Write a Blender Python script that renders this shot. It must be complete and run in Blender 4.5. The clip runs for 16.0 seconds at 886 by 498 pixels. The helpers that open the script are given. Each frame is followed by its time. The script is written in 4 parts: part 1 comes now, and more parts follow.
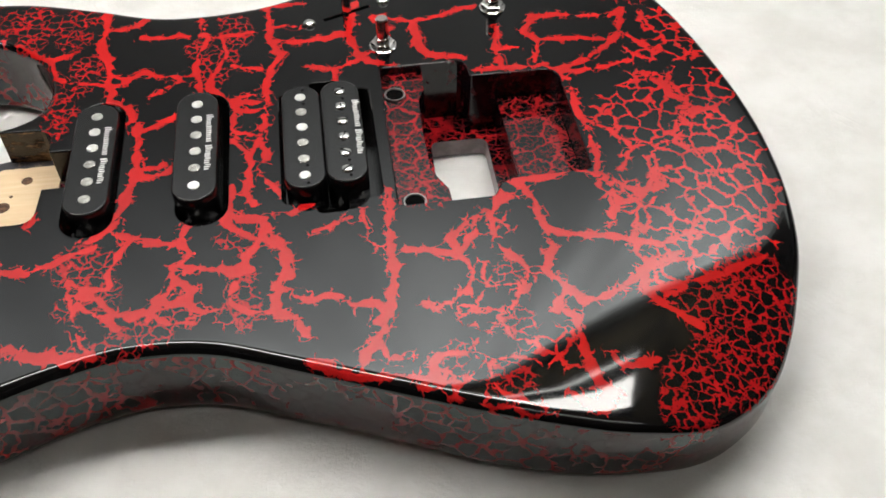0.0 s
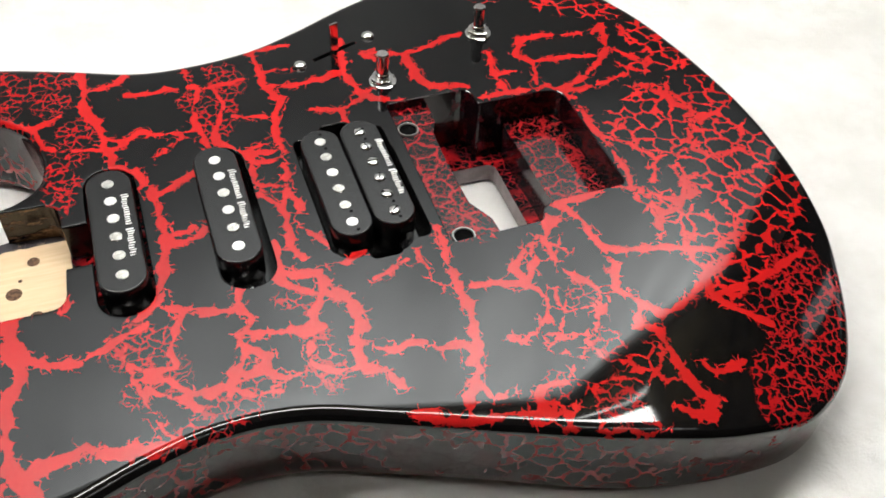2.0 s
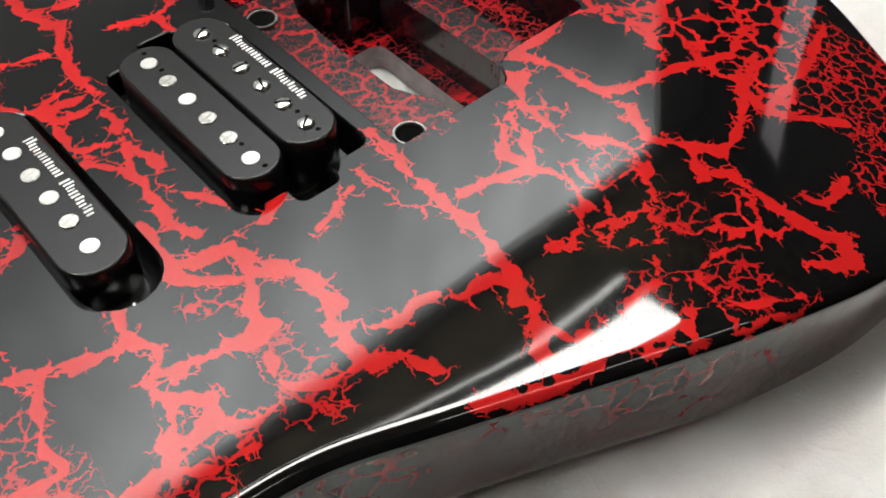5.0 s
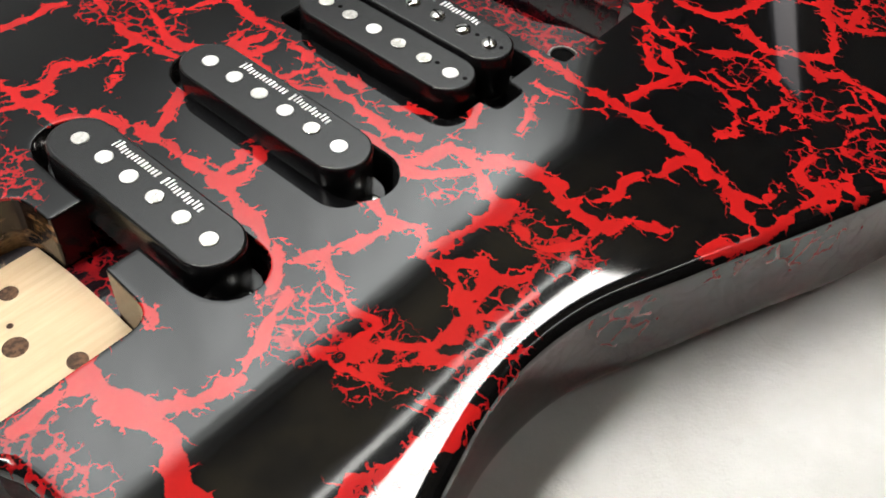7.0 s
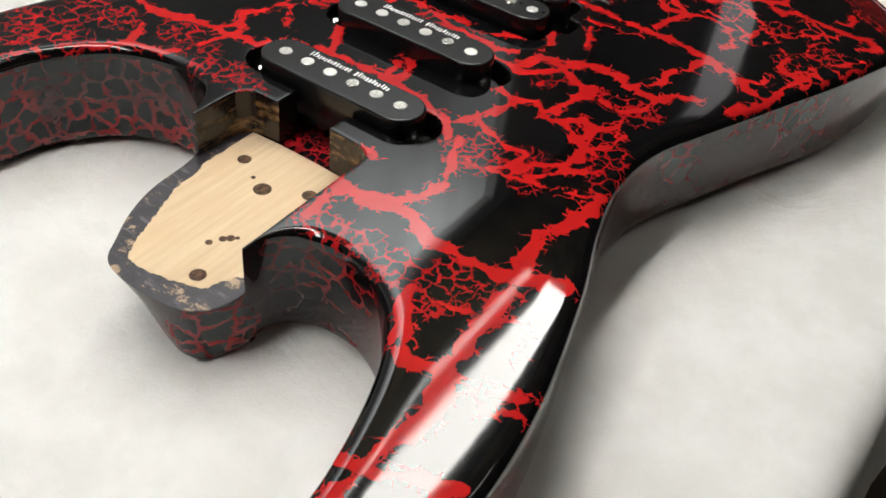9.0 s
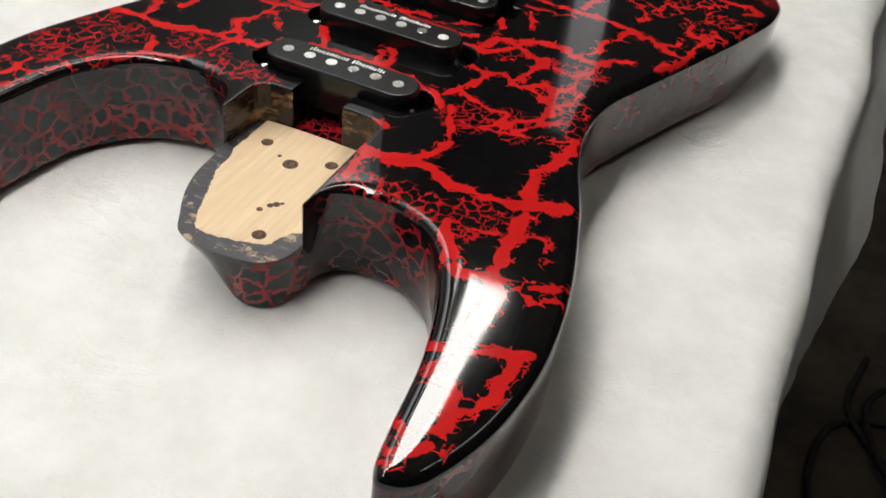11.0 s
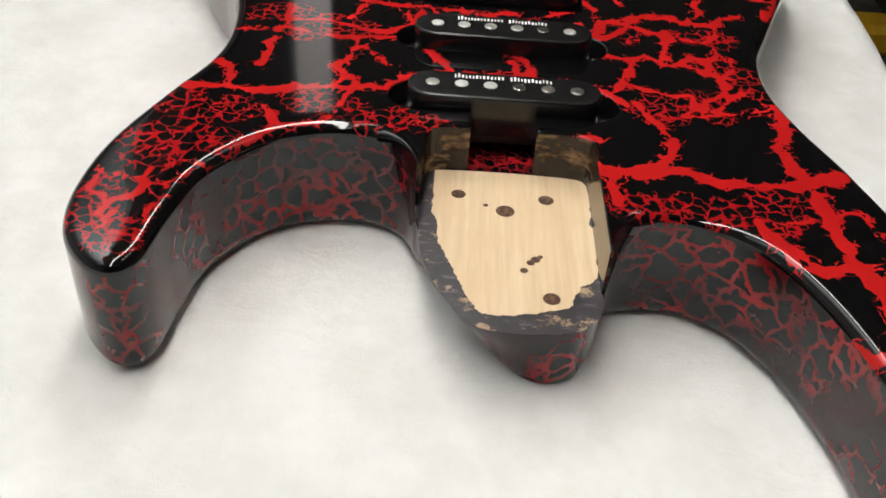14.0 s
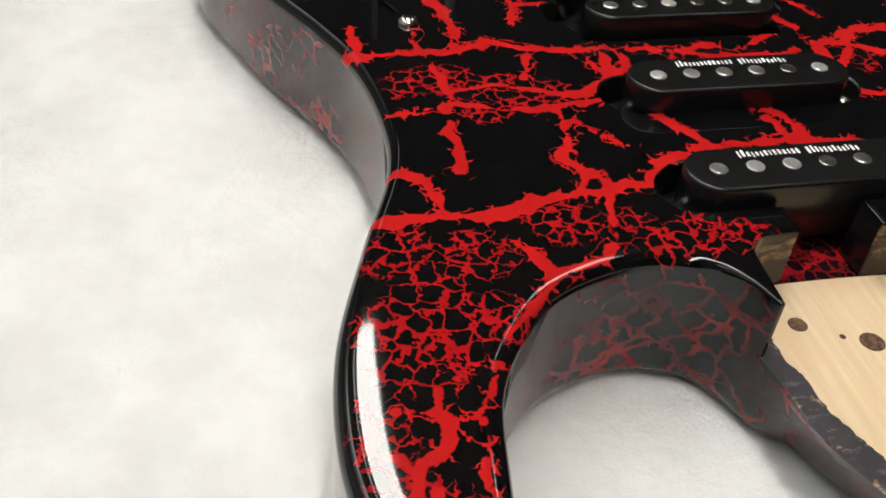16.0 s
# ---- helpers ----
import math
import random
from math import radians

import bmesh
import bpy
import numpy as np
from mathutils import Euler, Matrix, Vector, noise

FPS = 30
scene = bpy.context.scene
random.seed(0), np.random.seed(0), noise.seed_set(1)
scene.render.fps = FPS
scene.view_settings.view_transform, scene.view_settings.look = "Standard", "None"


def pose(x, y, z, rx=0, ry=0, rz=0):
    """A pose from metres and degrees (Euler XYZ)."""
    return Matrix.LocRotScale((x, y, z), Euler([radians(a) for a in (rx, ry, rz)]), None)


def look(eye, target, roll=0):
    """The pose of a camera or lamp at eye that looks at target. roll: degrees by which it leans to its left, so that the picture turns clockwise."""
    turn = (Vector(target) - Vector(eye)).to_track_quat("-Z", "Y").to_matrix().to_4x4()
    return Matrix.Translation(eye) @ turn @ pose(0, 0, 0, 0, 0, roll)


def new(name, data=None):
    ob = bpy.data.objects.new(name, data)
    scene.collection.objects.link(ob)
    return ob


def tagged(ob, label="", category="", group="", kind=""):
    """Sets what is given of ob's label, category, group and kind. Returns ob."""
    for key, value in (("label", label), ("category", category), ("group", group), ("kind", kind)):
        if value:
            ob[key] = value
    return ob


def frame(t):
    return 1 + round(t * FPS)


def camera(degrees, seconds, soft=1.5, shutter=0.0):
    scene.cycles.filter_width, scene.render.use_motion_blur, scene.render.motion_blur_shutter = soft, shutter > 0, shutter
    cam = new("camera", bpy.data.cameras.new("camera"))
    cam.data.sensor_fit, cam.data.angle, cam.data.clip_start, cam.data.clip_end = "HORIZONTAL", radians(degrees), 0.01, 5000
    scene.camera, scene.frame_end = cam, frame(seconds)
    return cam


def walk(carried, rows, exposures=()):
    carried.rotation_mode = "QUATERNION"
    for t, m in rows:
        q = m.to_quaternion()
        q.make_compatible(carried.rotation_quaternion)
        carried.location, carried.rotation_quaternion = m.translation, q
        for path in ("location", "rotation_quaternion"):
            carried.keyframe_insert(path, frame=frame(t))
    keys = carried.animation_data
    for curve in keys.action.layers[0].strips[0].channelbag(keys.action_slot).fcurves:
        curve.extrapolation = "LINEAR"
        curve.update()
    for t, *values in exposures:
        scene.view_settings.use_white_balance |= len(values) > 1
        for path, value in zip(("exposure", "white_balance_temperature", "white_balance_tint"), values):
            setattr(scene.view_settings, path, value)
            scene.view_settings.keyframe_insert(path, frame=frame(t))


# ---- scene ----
from mathutils import geometry

cam = camera(50.6, 16.0, soft=1.7)
# Seconds, eye, point looked at, lean to the left.
ROWS = [
    (0.0, (0.1049, -0.3122, 0.3177), (0.1291, -0.1466, 0.1320), 0.21),
    (0.5, (0.0697, -0.3027, 0.3167), (0.1032, -0.1388, 0.1309), 1.84),
    (1.0, (0.0399, -0.2921, 0.3119), (0.0852, -0.1299, 0.1271), 3.01),
    (1.5, (0.0229, -0.2840, 0.3104), (0.0787, -0.1249, 0.1258), 3.08),
    (2.0, (0.0245, -0.2834, 0.3156), (0.0891, -0.1239, 0.1342), 3.44),
    (2.5, (0.0160, -0.2610, 0.3080), (0.0923, -0.1103, 0.1237), 2.87),
    (3.0, (0.0153, -0.2356, 0.2786), (0.1032, -0.0993, 0.0883), 2.49),
    (3.2, (0.0190, -0.2333, 0.2674), (0.1089, -0.1005, 0.0756), 1.79),
    (5.3, (0.0055, -0.1814, 0.2187), (0.1179, -0.0637, 0.0289), 1.23),
    (5.5, (-0.0031, -0.1777, 0.2213), (0.1126, -0.0631, 0.0316), 2.17),
    (6.0, (-0.0332, -0.1688, 0.2172), (0.0909, -0.0612, 0.0287), 3.95),
    (6.5, (-0.0583, -0.1639, 0.2185), (0.0710, -0.0604, 0.0312), 4.63),
    (7.0, (-0.0855, -0.1613, 0.2179), (0.0487, -0.0597, 0.0330), 5.10),
    (7.5, (-0.1118, -0.1599, 0.2237), (0.0272, -0.0616, 0.0406), 5.93),
    (8.0, (-0.1524, -0.1714, 0.2275), (-0.0092, -0.0708, 0.0491), 5.17),
    (8.2, (-0.1687, -0.1708, 0.2283), (-0.0224, -0.0735, 0.0505), 5.74),
    (10.3, (-0.2698, -0.1943, 0.2575), (-0.0954, -0.1062, 0.1015), 5.68),
    (10.5, (-0.2733, -0.1842, 0.2630), (-0.0996, -0.1032, 0.1025), 5.79),
    (11.0, (-0.3054, -0.1653, 0.2462), (-0.1255, -0.1000, 0.0854), 7.34),
    (11.5, (-0.3130, -0.1314, 0.2324), (-0.1279, -0.0817, 0.0719), 7.24),
    (12.0, (-0.3292, -0.1037, 0.2317), (-0.1372, -0.0701, 0.0750), 7.87),
    (12.5, (-0.3308, -0.0687, 0.2255), (-0.1363, -0.0423, 0.0706), 6.28),
    (13.0, (-0.3220, -0.0488, 0.2221), (-0.1252, -0.0322, 0.0689), 5.59),
    (13.5, (-0.3146, -0.0194, 0.2192), (-0.1169, -0.0139, 0.0662), 5.25),
    (14.0, (-0.2990, 0.0210, 0.2133), (-0.1042, 0.0189, 0.0566), 4.36),
    (14.5, (-0.2680, 0.0594, 0.2052), (-0.0759, 0.0471, 0.0456), 3.23),
    (15.0, (-0.2314, 0.0975, 0.1942), (-0.0434, 0.0690, 0.0319), 4.71),
    (15.5, (-0.2062, 0.1266, 0.1908), (-0.0202, 0.0893, 0.0280), 4.48),
    (16.0, (-0.1778, 0.1433, 0.1868), (0.0062, 0.0961, 0.0242), 4.67),
]
EXPOSURES = [(0.0, 0.22), (0.6, 0.42), (1.2, 0.5), (3.0, 0.42), (5.5, 0.4), (7.0, 0.45), (8.0, 0.26), (10.5, 0.08), (12.5, 0.08), (16.0, 0.08)]
walk(cam, [(t, look(eye, aim, lean)) for t, eye, aim, lean in ROWS], EXPOSURES)

# ---- world and light ----
world = bpy.data.worlds.new("world")
scene.world = world
world.use_nodes = True
sky = world.node_tree.nodes.new("ShaderNodeTexSky")
sky.sky_type, sky.sun_disc = "NISHITA", False
sky.sun_elevation, sky.sun_rotation = radians(30), radians(90)
world.node_tree.links.new(sky.outputs[0], world.node_tree.nodes["Background"].inputs[0])
world.node_tree.nodes["Background"].inputs[1].default_value = 0.08
# The second glow belongs to an added, unseen fill light.
TUBE_GLOW, FILL_GLOW, BLIND_GLOW = 19.5, 11.0, 4.6

# ---- materials ----


class Mat:
    """A node material with short calls for its nodes."""

    def __init__(self, name, rough=0.5, metal=0.0):
        self.mat = bpy.data.materials.new(name)
        self.mat.use_nodes = True
        self.tree = self.mat.node_tree
        self.bsdf = self.tree.nodes["Principled BSDF"]
        self.bsdf.inputs["Roughness"].default_value = rough
        self.bsdf.inputs["Metallic"].default_value = metal
        self.coord = self.tree.nodes.new("ShaderNodeTexCoord").outputs["Object"]

    def put(self, value, socket):
        if isinstance(value, bpy.types.NodeSocket):
            self.tree.links.new(value, socket)
        else:
            socket.default_value = value

    def math(self, op, a, b=0.0, c=0.0, clamp=False):
        n = self.tree.nodes.new("ShaderNodeMath")
        n.operation, n.use_clamp = op, clamp
        for v, s in zip((a, b, c), n.inputs):
            self.put(v, s)
        return n.outputs[0]

    def vec(self, op, a, b=(0, 0, 0), scale=1.0):
        n = self.tree.nodes.new("ShaderNodeVectorMath")
        n.operation = op
        self.put(a, n.inputs[0])
        self.put(b, n.inputs[1])
        if op == "SCALE":
            self.put(scale, n.inputs[3])
        return n.outputs[0]

    def noise(self, scale, detail=2.0, rough=0.5, coord=None, colour=False):
        n = self.tree.nodes.new("ShaderNodeTexNoise")
        self.put(coord or self.coord, n.inputs["Vector"])
        n.inputs["Scale"].default_value, n.inputs["Detail"].default_value = scale, detail
        n.inputs["Roughness"].default_value = rough
        return n.outputs["Color" if colour else "Fac"]

    def edges(self, scale, coord=None):
        n = self.tree.nodes.new("ShaderNodeTexVoronoi")
        n.feature = "DISTANCE_TO_EDGE"
        self.put(coord or self.coord, n.inputs["Vector"])
        self.put(scale, n.inputs["Scale"])
        return n.outputs["Distance"]

    def steps(self, value, low, high, to_low=0.0, to_high=1.0):
        n = self.tree.nodes.new("ShaderNodeMapRange")
        n.interpolation_type = "SMOOTHSTEP"
        for v, s in zip((value, low, high, to_low, to_high), n.inputs):
            self.put(v, s)
        return n.outputs[0]

    def mix(self, fac, a, b):
        n = self.tree.nodes.new("ShaderNodeMix")
        n.data_type = "RGBA"
        for v, s in zip((fac, a, b), (n.inputs[0], n.inputs[6], n.inputs[7])):
            self.put(v, s)
        return n.outputs[2]

    def attr(self, name):
        n = self.tree.nodes.new("ShaderNodeAttribute")
        n.attribute_name = name
        return n.outputs["Fac"]

    def bump(self, height, strength=0.3, distance=0.001):
        n = self.tree.nodes.new("ShaderNodeBump")
        n.inputs["Strength"].default_value, n.inputs["Distance"].default_value = strength, distance
        self.put(height, n.inputs["Height"])
        self.tree.links.new(n.outputs[0], self.bsdf.inputs["Normal"])

    def random(self):
        return self.tree.nodes.new("ShaderNodeObjectInfo").outputs["Random"]

    def colour(self, value):
        self.put(value, self.bsdf.inputs["Base Color"])
        return self

    def set(self, name, value):
        self.put(value, self.bsdf.inputs[name])
        return self


def rgb(r, g, b):
    return (r, g, b, 1.0)


BLACK = rgb(0.004, 0.004, 0.0045)


def mottled(name, a, b, scale, rough, metal=0.0, detail=4.0, bump=0.0, size=0.0005):
    """Two colours blended by noise, with fine relief."""
    m = Mat(name, rough, metal)
    fine = m.noise(scale, detail, 0.6)
    m.colour(m.mix(m.steps(fine, 0.35, 0.65), a, b))
    if bump:
        m.bump(m.noise(scale * 4, 3.0, 0.6), bump, size)
    return m.mat


def crackle(name):
    """Black lacquer split over red, under a polished clear coat. 'crack' is the way to the nearest large split in millimetres."""
    m = Mat(name, 0.045)
    swirl = m.vec("SCALE", m.vec("SUBTRACT", m.noise(190, 3.0, 0.6, colour=True), (0.5, 0.5, 0.5)), scale=0.0075)
    bent = m.vec("ADD", m.coord, swirl)
    side = m.attr("side")
    wall = m.math("SUBTRACT", m.math("MULTIPLY", m.edges(125, bent), 8.0), m.math("MULTIPLY_ADD", m.noise(40, 2.0), 1.4, -0.05))
    near = m.attr("crack")
    large = m.math("ADD", m.math("MULTIPLY", near, m.math("SUBTRACT", 1.0, side)), m.math("MULTIPLY", wall, side))
    fine = m.attr("fine")
    rag = m.math("MULTIPLY_ADD", m.noise(210, 3.5, 0.62), 3.4, -1.7)
    calm = m.math("SUBTRACT", m.math("MULTIPLY_ADD", side, -0.75, 1.0), m.math("MULTIPLY", fine, 1.3))
    large = m.math("ADD", large, m.math("MULTIPLY", rag, m.math("MAXIMUM", calm, 0.25)))
    hair = m.math("MULTIPLY", m.edges(125, bent), 7.0)
    reach = m.math("SUBTRACT", m.steps(large, 0.0, 3.8, 0.34, -0.16), m.math("MULTIPLY_ADD", side, 0.6, m.math("MULTIPLY", fine, 0.5)))
    spur = m.math("MULTIPLY", m.steps(m.math("SUBTRACT", hair, reach), -0.1, 0.1, 1.0, 0.0), m.math("SUBTRACT", 1.0, side))
    # Nets of small and of middling pieces, their splits in millimetres.
    uneven = m.noise(150, 3.0, 0.6)
    net = m.math("MULTIPLY", m.edges(215, bent), 4.65)
    gap = m.math("MULTIPLY", m.math("SUBTRACT", fine, 0.18), m.math("MULTIPLY_ADD", uneven, 3.5, -0.65))
    fuzz = m.math("MULTIPLY", m.steps(m.math("SUBTRACT", net, gap), -0.12, 0.12, 1.0, 0.0), m.math("SUBTRACT", 1.0, side))
    loose = m.attr("loose")
    wide_net = m.math("MULTIPLY", m.edges(108, bent), 9.2)
    wide_gap = m.math("MULTIPLY", m.math("SUBTRACT", loose, 0.3), m.math("MULTIPLY_ADD", uneven, 2.6, -0.35))
    branch = m.math("MULTIPLY", m.steps(m.math("SUBTRACT", wide_net, wide_gap), -0.14, 0.14, 1.0, 0.0), m.math("SUBTRACT", 1.0, side))
    split = m.steps(large, -0.2, 0.2, 1.0, 0.0)
    broad = m.math("MAXIMUM", split, m.math("MAXIMUM", spur, branch))
    red = m.math("MAXIMUM", broad, fuzz)
    tone = m.mix(m.noise(35, 2.0), rgb(0.41, 0.009, 0.010), rgb(0.51, 0.015, 0.014))
    # Side splits: the dimmer light on the walls is put into this red.
    shaded_red = m.mix(m.steps(m.noise(45, 3.0), 0.35, 0.7), rgb(0.05, 0.005, 0.006), rgb(0.27, 0.008, 0.011))
    tone = m.mix(broad, rgb(0.34, 0.008, 0.010), tone)
    m.colour(m.mix(red, BLACK, m.mix(m.steps(side, 0.5, 1.0), tone, shaded_red)))
    m.set("IOR", 1.5)
    m.set("Roughness", m.steps(m.noise(14, 4.0, 0.6), 0.3, 0.8, 0.03, 0.075))
    m.bump(m.noise(90, 2.0), 0.02, 0.0004)
    return m.mat


def cavity_paint():
    """Thin overspray of red and black inside the routs."""
    m = Mat("cavity_paint", 0.12)
    bent = m.vec("ADD", m.coord, m.vec("SCALE", m.vec("SUBTRACT", m.noise(250, 3.0, 0.6, colour=True), (0.5, 0.5, 0.5)), scale=0.006))
    line = m.math("MULTIPLY", m.edges(240, bent), 4.0)
    big = m.math("MULTIPLY", m.edges(80, bent), 12.0)
    red = m.math("MAXIMUM", m.steps(line, 0.15, 0.4, 0.75, 0.0), m.steps(big, 0.4, 0.8, 1.0, 0.0))
    red = m.math("MULTIPLY", red, m.steps(m.noise(60, 2.0), 0.35, 0.6, 0.25, 1.0))
    m.colour(m.mix(red, rgb(0.012, 0.006, 0.008), rgb(0.42, 0.012, 0.016)))
    m.bump(m.noise(700, 2.0), 0.15, 0.0003)
    return m.mat


def cavity_wall():
    """Gloss black rout walls with a breath of red."""
    m = Mat("cavity_wall", 0.14)
    m.colour(m.mix(m.steps(m.noise(130, 4.0, 0.7), 0.5, 0.72), rgb(0.008, 0.004, 0.006), rgb(0.10, 0.008, 0.012)))
    m.bump(m.noise(400, 2.0), 0.12, 0.0003)
    return m.mat


def bare_wood():
    """Pale raw basswood with faint long grain."""
    m = Mat("bare_wood", 0.6)
    along = m.vec("MULTIPLY", m.coord, (18.0, 330.0, 60.0))
    grain = m.noise(1.0, 5.0, 0.65, coord=along)
    patch = m.noise(45, 3.0)
    base = m.mix(m.steps(grain, 0.3, 0.7), rgb(0.66, 0.48, 0.29), rgb(0.77, 0.60, 0.39))
    m.colour(m.mix(m.steps(patch, 0.45, 0.75), base, rgb(0.72, 0.52, 0.32)))
    m.bump(grain, 0.12, 0.0003)
    return m.mat


def smeared_rim():
    """Sanded edge of the pocket: black primer smeared over pale wood."""
    m = Mat("smeared_rim", 0.35)
    smear = m.noise(1.0, 5.0, 0.7, coord=m.vec("MULTIPLY", m.coord, (160.0, 110.0, 110.0)))
    dark = m.mix(m.noise(210, 3.0), rgb(0.012, 0.011, 0.014), rgb(0.055, 0.048, 0.056))
    base = m.mix(m.steps(smear, 0.55, 0.66), dark, rgb(0.46, 0.32, 0.20))
    streak = m.noise(1.0, 4.0, 0.7, coord=m.vec("MULTIPLY", m.coord, (420.0, 90.0, 120.0)))
    m.colour(m.mix(m.steps(streak, 0.56, 0.70, 0.0, 0.5), base, rgb(0.20, 0.18, 0.20)))
    m.bump(smear, 0.3, 0.0004)
    return m.mat


def sealed_wood():
    """Lacquered brown wood of the pocket's inner walls, with dark overspray."""
    m = Mat("sealed_wood", 0.18)
    patch = m.noise(1.0, 5.0, 0.65, coord=m.vec("MULTIPLY", m.coord, (70.0, 70.0, 160.0)))
    m.colour(m.mix(m.steps(patch, 0.48, 0.70), rgb(0.018, 0.010, 0.008), rgb(0.30, 0.17, 0.075)))
    m.bump(patch, 0.2, 0.0004)
    return m.mat


def fleece():
    """White brushed fabric with soft nap and faint creases."""
    m = Mat("white_fleece", 0.95)
    nap = m.noise(900, 4.0, 0.7)
    blot = m.noise(26, 4.0, 0.6)
    m.colour(m.mix(m.steps(blot, 0.3, 0.7), rgb(0.74, 0.735, 0.71), rgb(0.84, 0.84, 0.825)))
    crease = m.noise(1.0, 4.0, 0.6, coord=m.vec("ADD", m.vec("MULTIPLY", m.coord, (13.0, 9.0, 9.0)), m.vec("SCALE", m.noise(9, 2.0, colour=True), scale=3.0)))
    ridge = m.math("MULTIPLY", m.math("ABSOLUTE", m.math("SUBTRACT", crease, 0.5)), -9.0)
    tuft = m.math("MULTIPLY", m.noise(75, 4.0, 0.6), 2.0)
    m.bump(m.math("ADD", nap, m.math("ADD", tuft, m.math("MAXIMUM", ridge, -1.2))), 0.3, 0.0012)
    m.set("Sheen Weight", 0.25)
    return m.mat


def pole_steel():
    """Flat magnet ends, some bright, some dulled."""
    m = Mat("pole_steel", 0.3, 1.0)
    grey = m.mix(m.steps(m.random(), 0.2, 0.9), rgb(0.55, 0.53, 0.48), rgb(0.92, 0.91, 0.89))
    m.colour(m.mix(m.steps(m.noise(900, 2.0), 0.4, 0.7), grey, rgb(0.80, 0.78, 0.73)))
    m.set("Roughness", m.math("MULTIPLY_ADD", m.random(), 0.2, 0.25))
    return m.mat


def boards(name, dark, pale):
    """Stained boards with long grain."""
    m = Mat(name, 0.6)
    grain = m.noise(1.0, 4.0, 0.6, coord=m.vec("MULTIPLY", m.coord, (9.0, 9.0, 1.2)))
    m.colour(m.mix(m.steps(grain, 0.3, 0.7), dark, pale))
    return m.mat


def glow(name, colour, strength):
    m = Mat(name, 0.4)
    m.colour(rgb(0.8, 0.8, 0.8))
    m.set("Emission Color", colour)
    m.set("Emission Strength", strength)
    return m.mat


def cavity_crackle():
    """The crackle inside the recess, in smaller pieces."""
    m = Mat("recess_crackle", 0.1)
    bent = m.vec("ADD", m.coord, m.vec("SCALE", m.vec("SUBTRACT", m.noise(300, 3.0, 0.6, colour=True), (0.5, 0.5, 0.5)), scale=0.006))
    big = m.math("SUBTRACT", m.math("MULTIPLY", m.edges(95, bent), 10.0), m.math("MULTIPLY", m.noise(80, 2.0), 0.85))
    line = m.math("SUBTRACT", m.math("MULTIPLY", m.edges(330, bent), 3.0), m.math("MULTIPLY_ADD", m.noise(70, 2.0), 0.8, -0.28))
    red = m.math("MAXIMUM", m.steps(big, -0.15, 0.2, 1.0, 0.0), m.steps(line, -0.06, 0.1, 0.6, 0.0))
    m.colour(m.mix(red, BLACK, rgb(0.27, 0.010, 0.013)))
    m.bump(m.noise(500, 2.0), 0.08, 0.0003)
    return m.mat


def lit_blind():
    """A white blind with daylight behind it, met only as a reflection. The brighter top and middle and the shaded low
    corner are painted into its glow.
    """
    m = Mat("lit_blind", 0.8)
    m.colour(rgb(0.36, 0.36, 0.34))
    split = m.tree.nodes.new("ShaderNodeSeparateXYZ")
    m.put(m.coord, split.inputs[0])
    cloud = m.math("MULTIPLY_ADD", m.noise(1.0, 4.0, 0.6, coord=m.vec("MULTIPLY", m.coord, (2.6, 1.0, 1.1))), 1.7, 0.15)
    m.set("Emission Color", rgb(0.97, 1.0, 0.99))
    # Shade over the low corner and the far end, put into the glow.
    corner = m.math("SUBTRACT", split.outputs[0], m.math("MULTIPLY_ADD", split.outputs[2], 1.1, -1.65))
    across = m.math("MULTIPLY", m.steps(corner, 1.2, 1.85, 1.0, 0.2), m.steps(split.outputs[0], -0.6, 0.3, 0.45, 1.0))
    m.set("Emission Strength", m.math("MULTIPLY", m.math("MULTIPLY", m.math("MULTIPLY", m.steps(split.outputs[2], 0.72, 1.88, 0.04, 1.0), across), cloud), BLIND_GLOW))
    return m.mat


M_BLIND, M_CAVITY_WALL = lit_blind(), cavity_wall()
M_CRACKLE, M_CAVITY, M_WOOD = crackle("crackle_lacquer"), cavity_paint(), bare_wood()
M_RIM, M_SEALED, M_FLEECE, M_POLE = smeared_rim(), sealed_wood(), fleece(), pole_steel()
M_PLASTIC = mottled("black_plastic", rgb(0.005, 0.005, 0.0055), rgb(0.009, 0.009, 0.0095), 300, 0.26, bump=0.05, size=0.0002)
M_TAPE = mottled("black_tape", rgb(0.006, 0.006, 0.006), rgb(0.012, 0.012, 0.012), 200, 0.16, bump=0.1)
M_INK = mottled("white_ink", rgb(0.78, 0.78, 0.76), rgb(0.86, 0.86, 0.85), 900, 0.5)
M_CHROME = mottled("chrome", rgb(0.72, 0.71, 0.69), rgb(0.86, 0.85, 0.83), 400, 0.16, 1.0)
M_PIT = mottled("raw_hole", rgb(0.05, 0.024, 0.012), rgb(0.16, 0.08, 0.04), 700, 0.8)
# Flat black for uncut holes and slots: their inner shade as a colour.
M_HOLE_SHADE = Mat("hole_shade", 1.0).colour(rgb(0.003, 0.003, 0.003)).set("Specular IOR Level", 0.05).mat
M_WALL = mottled("grey_plaster", rgb(0.70, 0.71, 0.70), rgb(0.78, 0.79, 0.78), 3, 0.9, bump=0.2)
M_DARKWALL = boards("dark_boards", rgb(0.018, 0.013, 0.008), rgb(0.06, 0.045, 0.026))
M_CEILING = boards("brown_boards", rgb(0.06, 0.045, 0.02), rgb(0.24, 0.18, 0.085))
M_STEEL = mottled("dull_steel", rgb(0.22, 0.21, 0.20), rgb(0.36, 0.35, 0.33), 500, 0.32, 1.0)
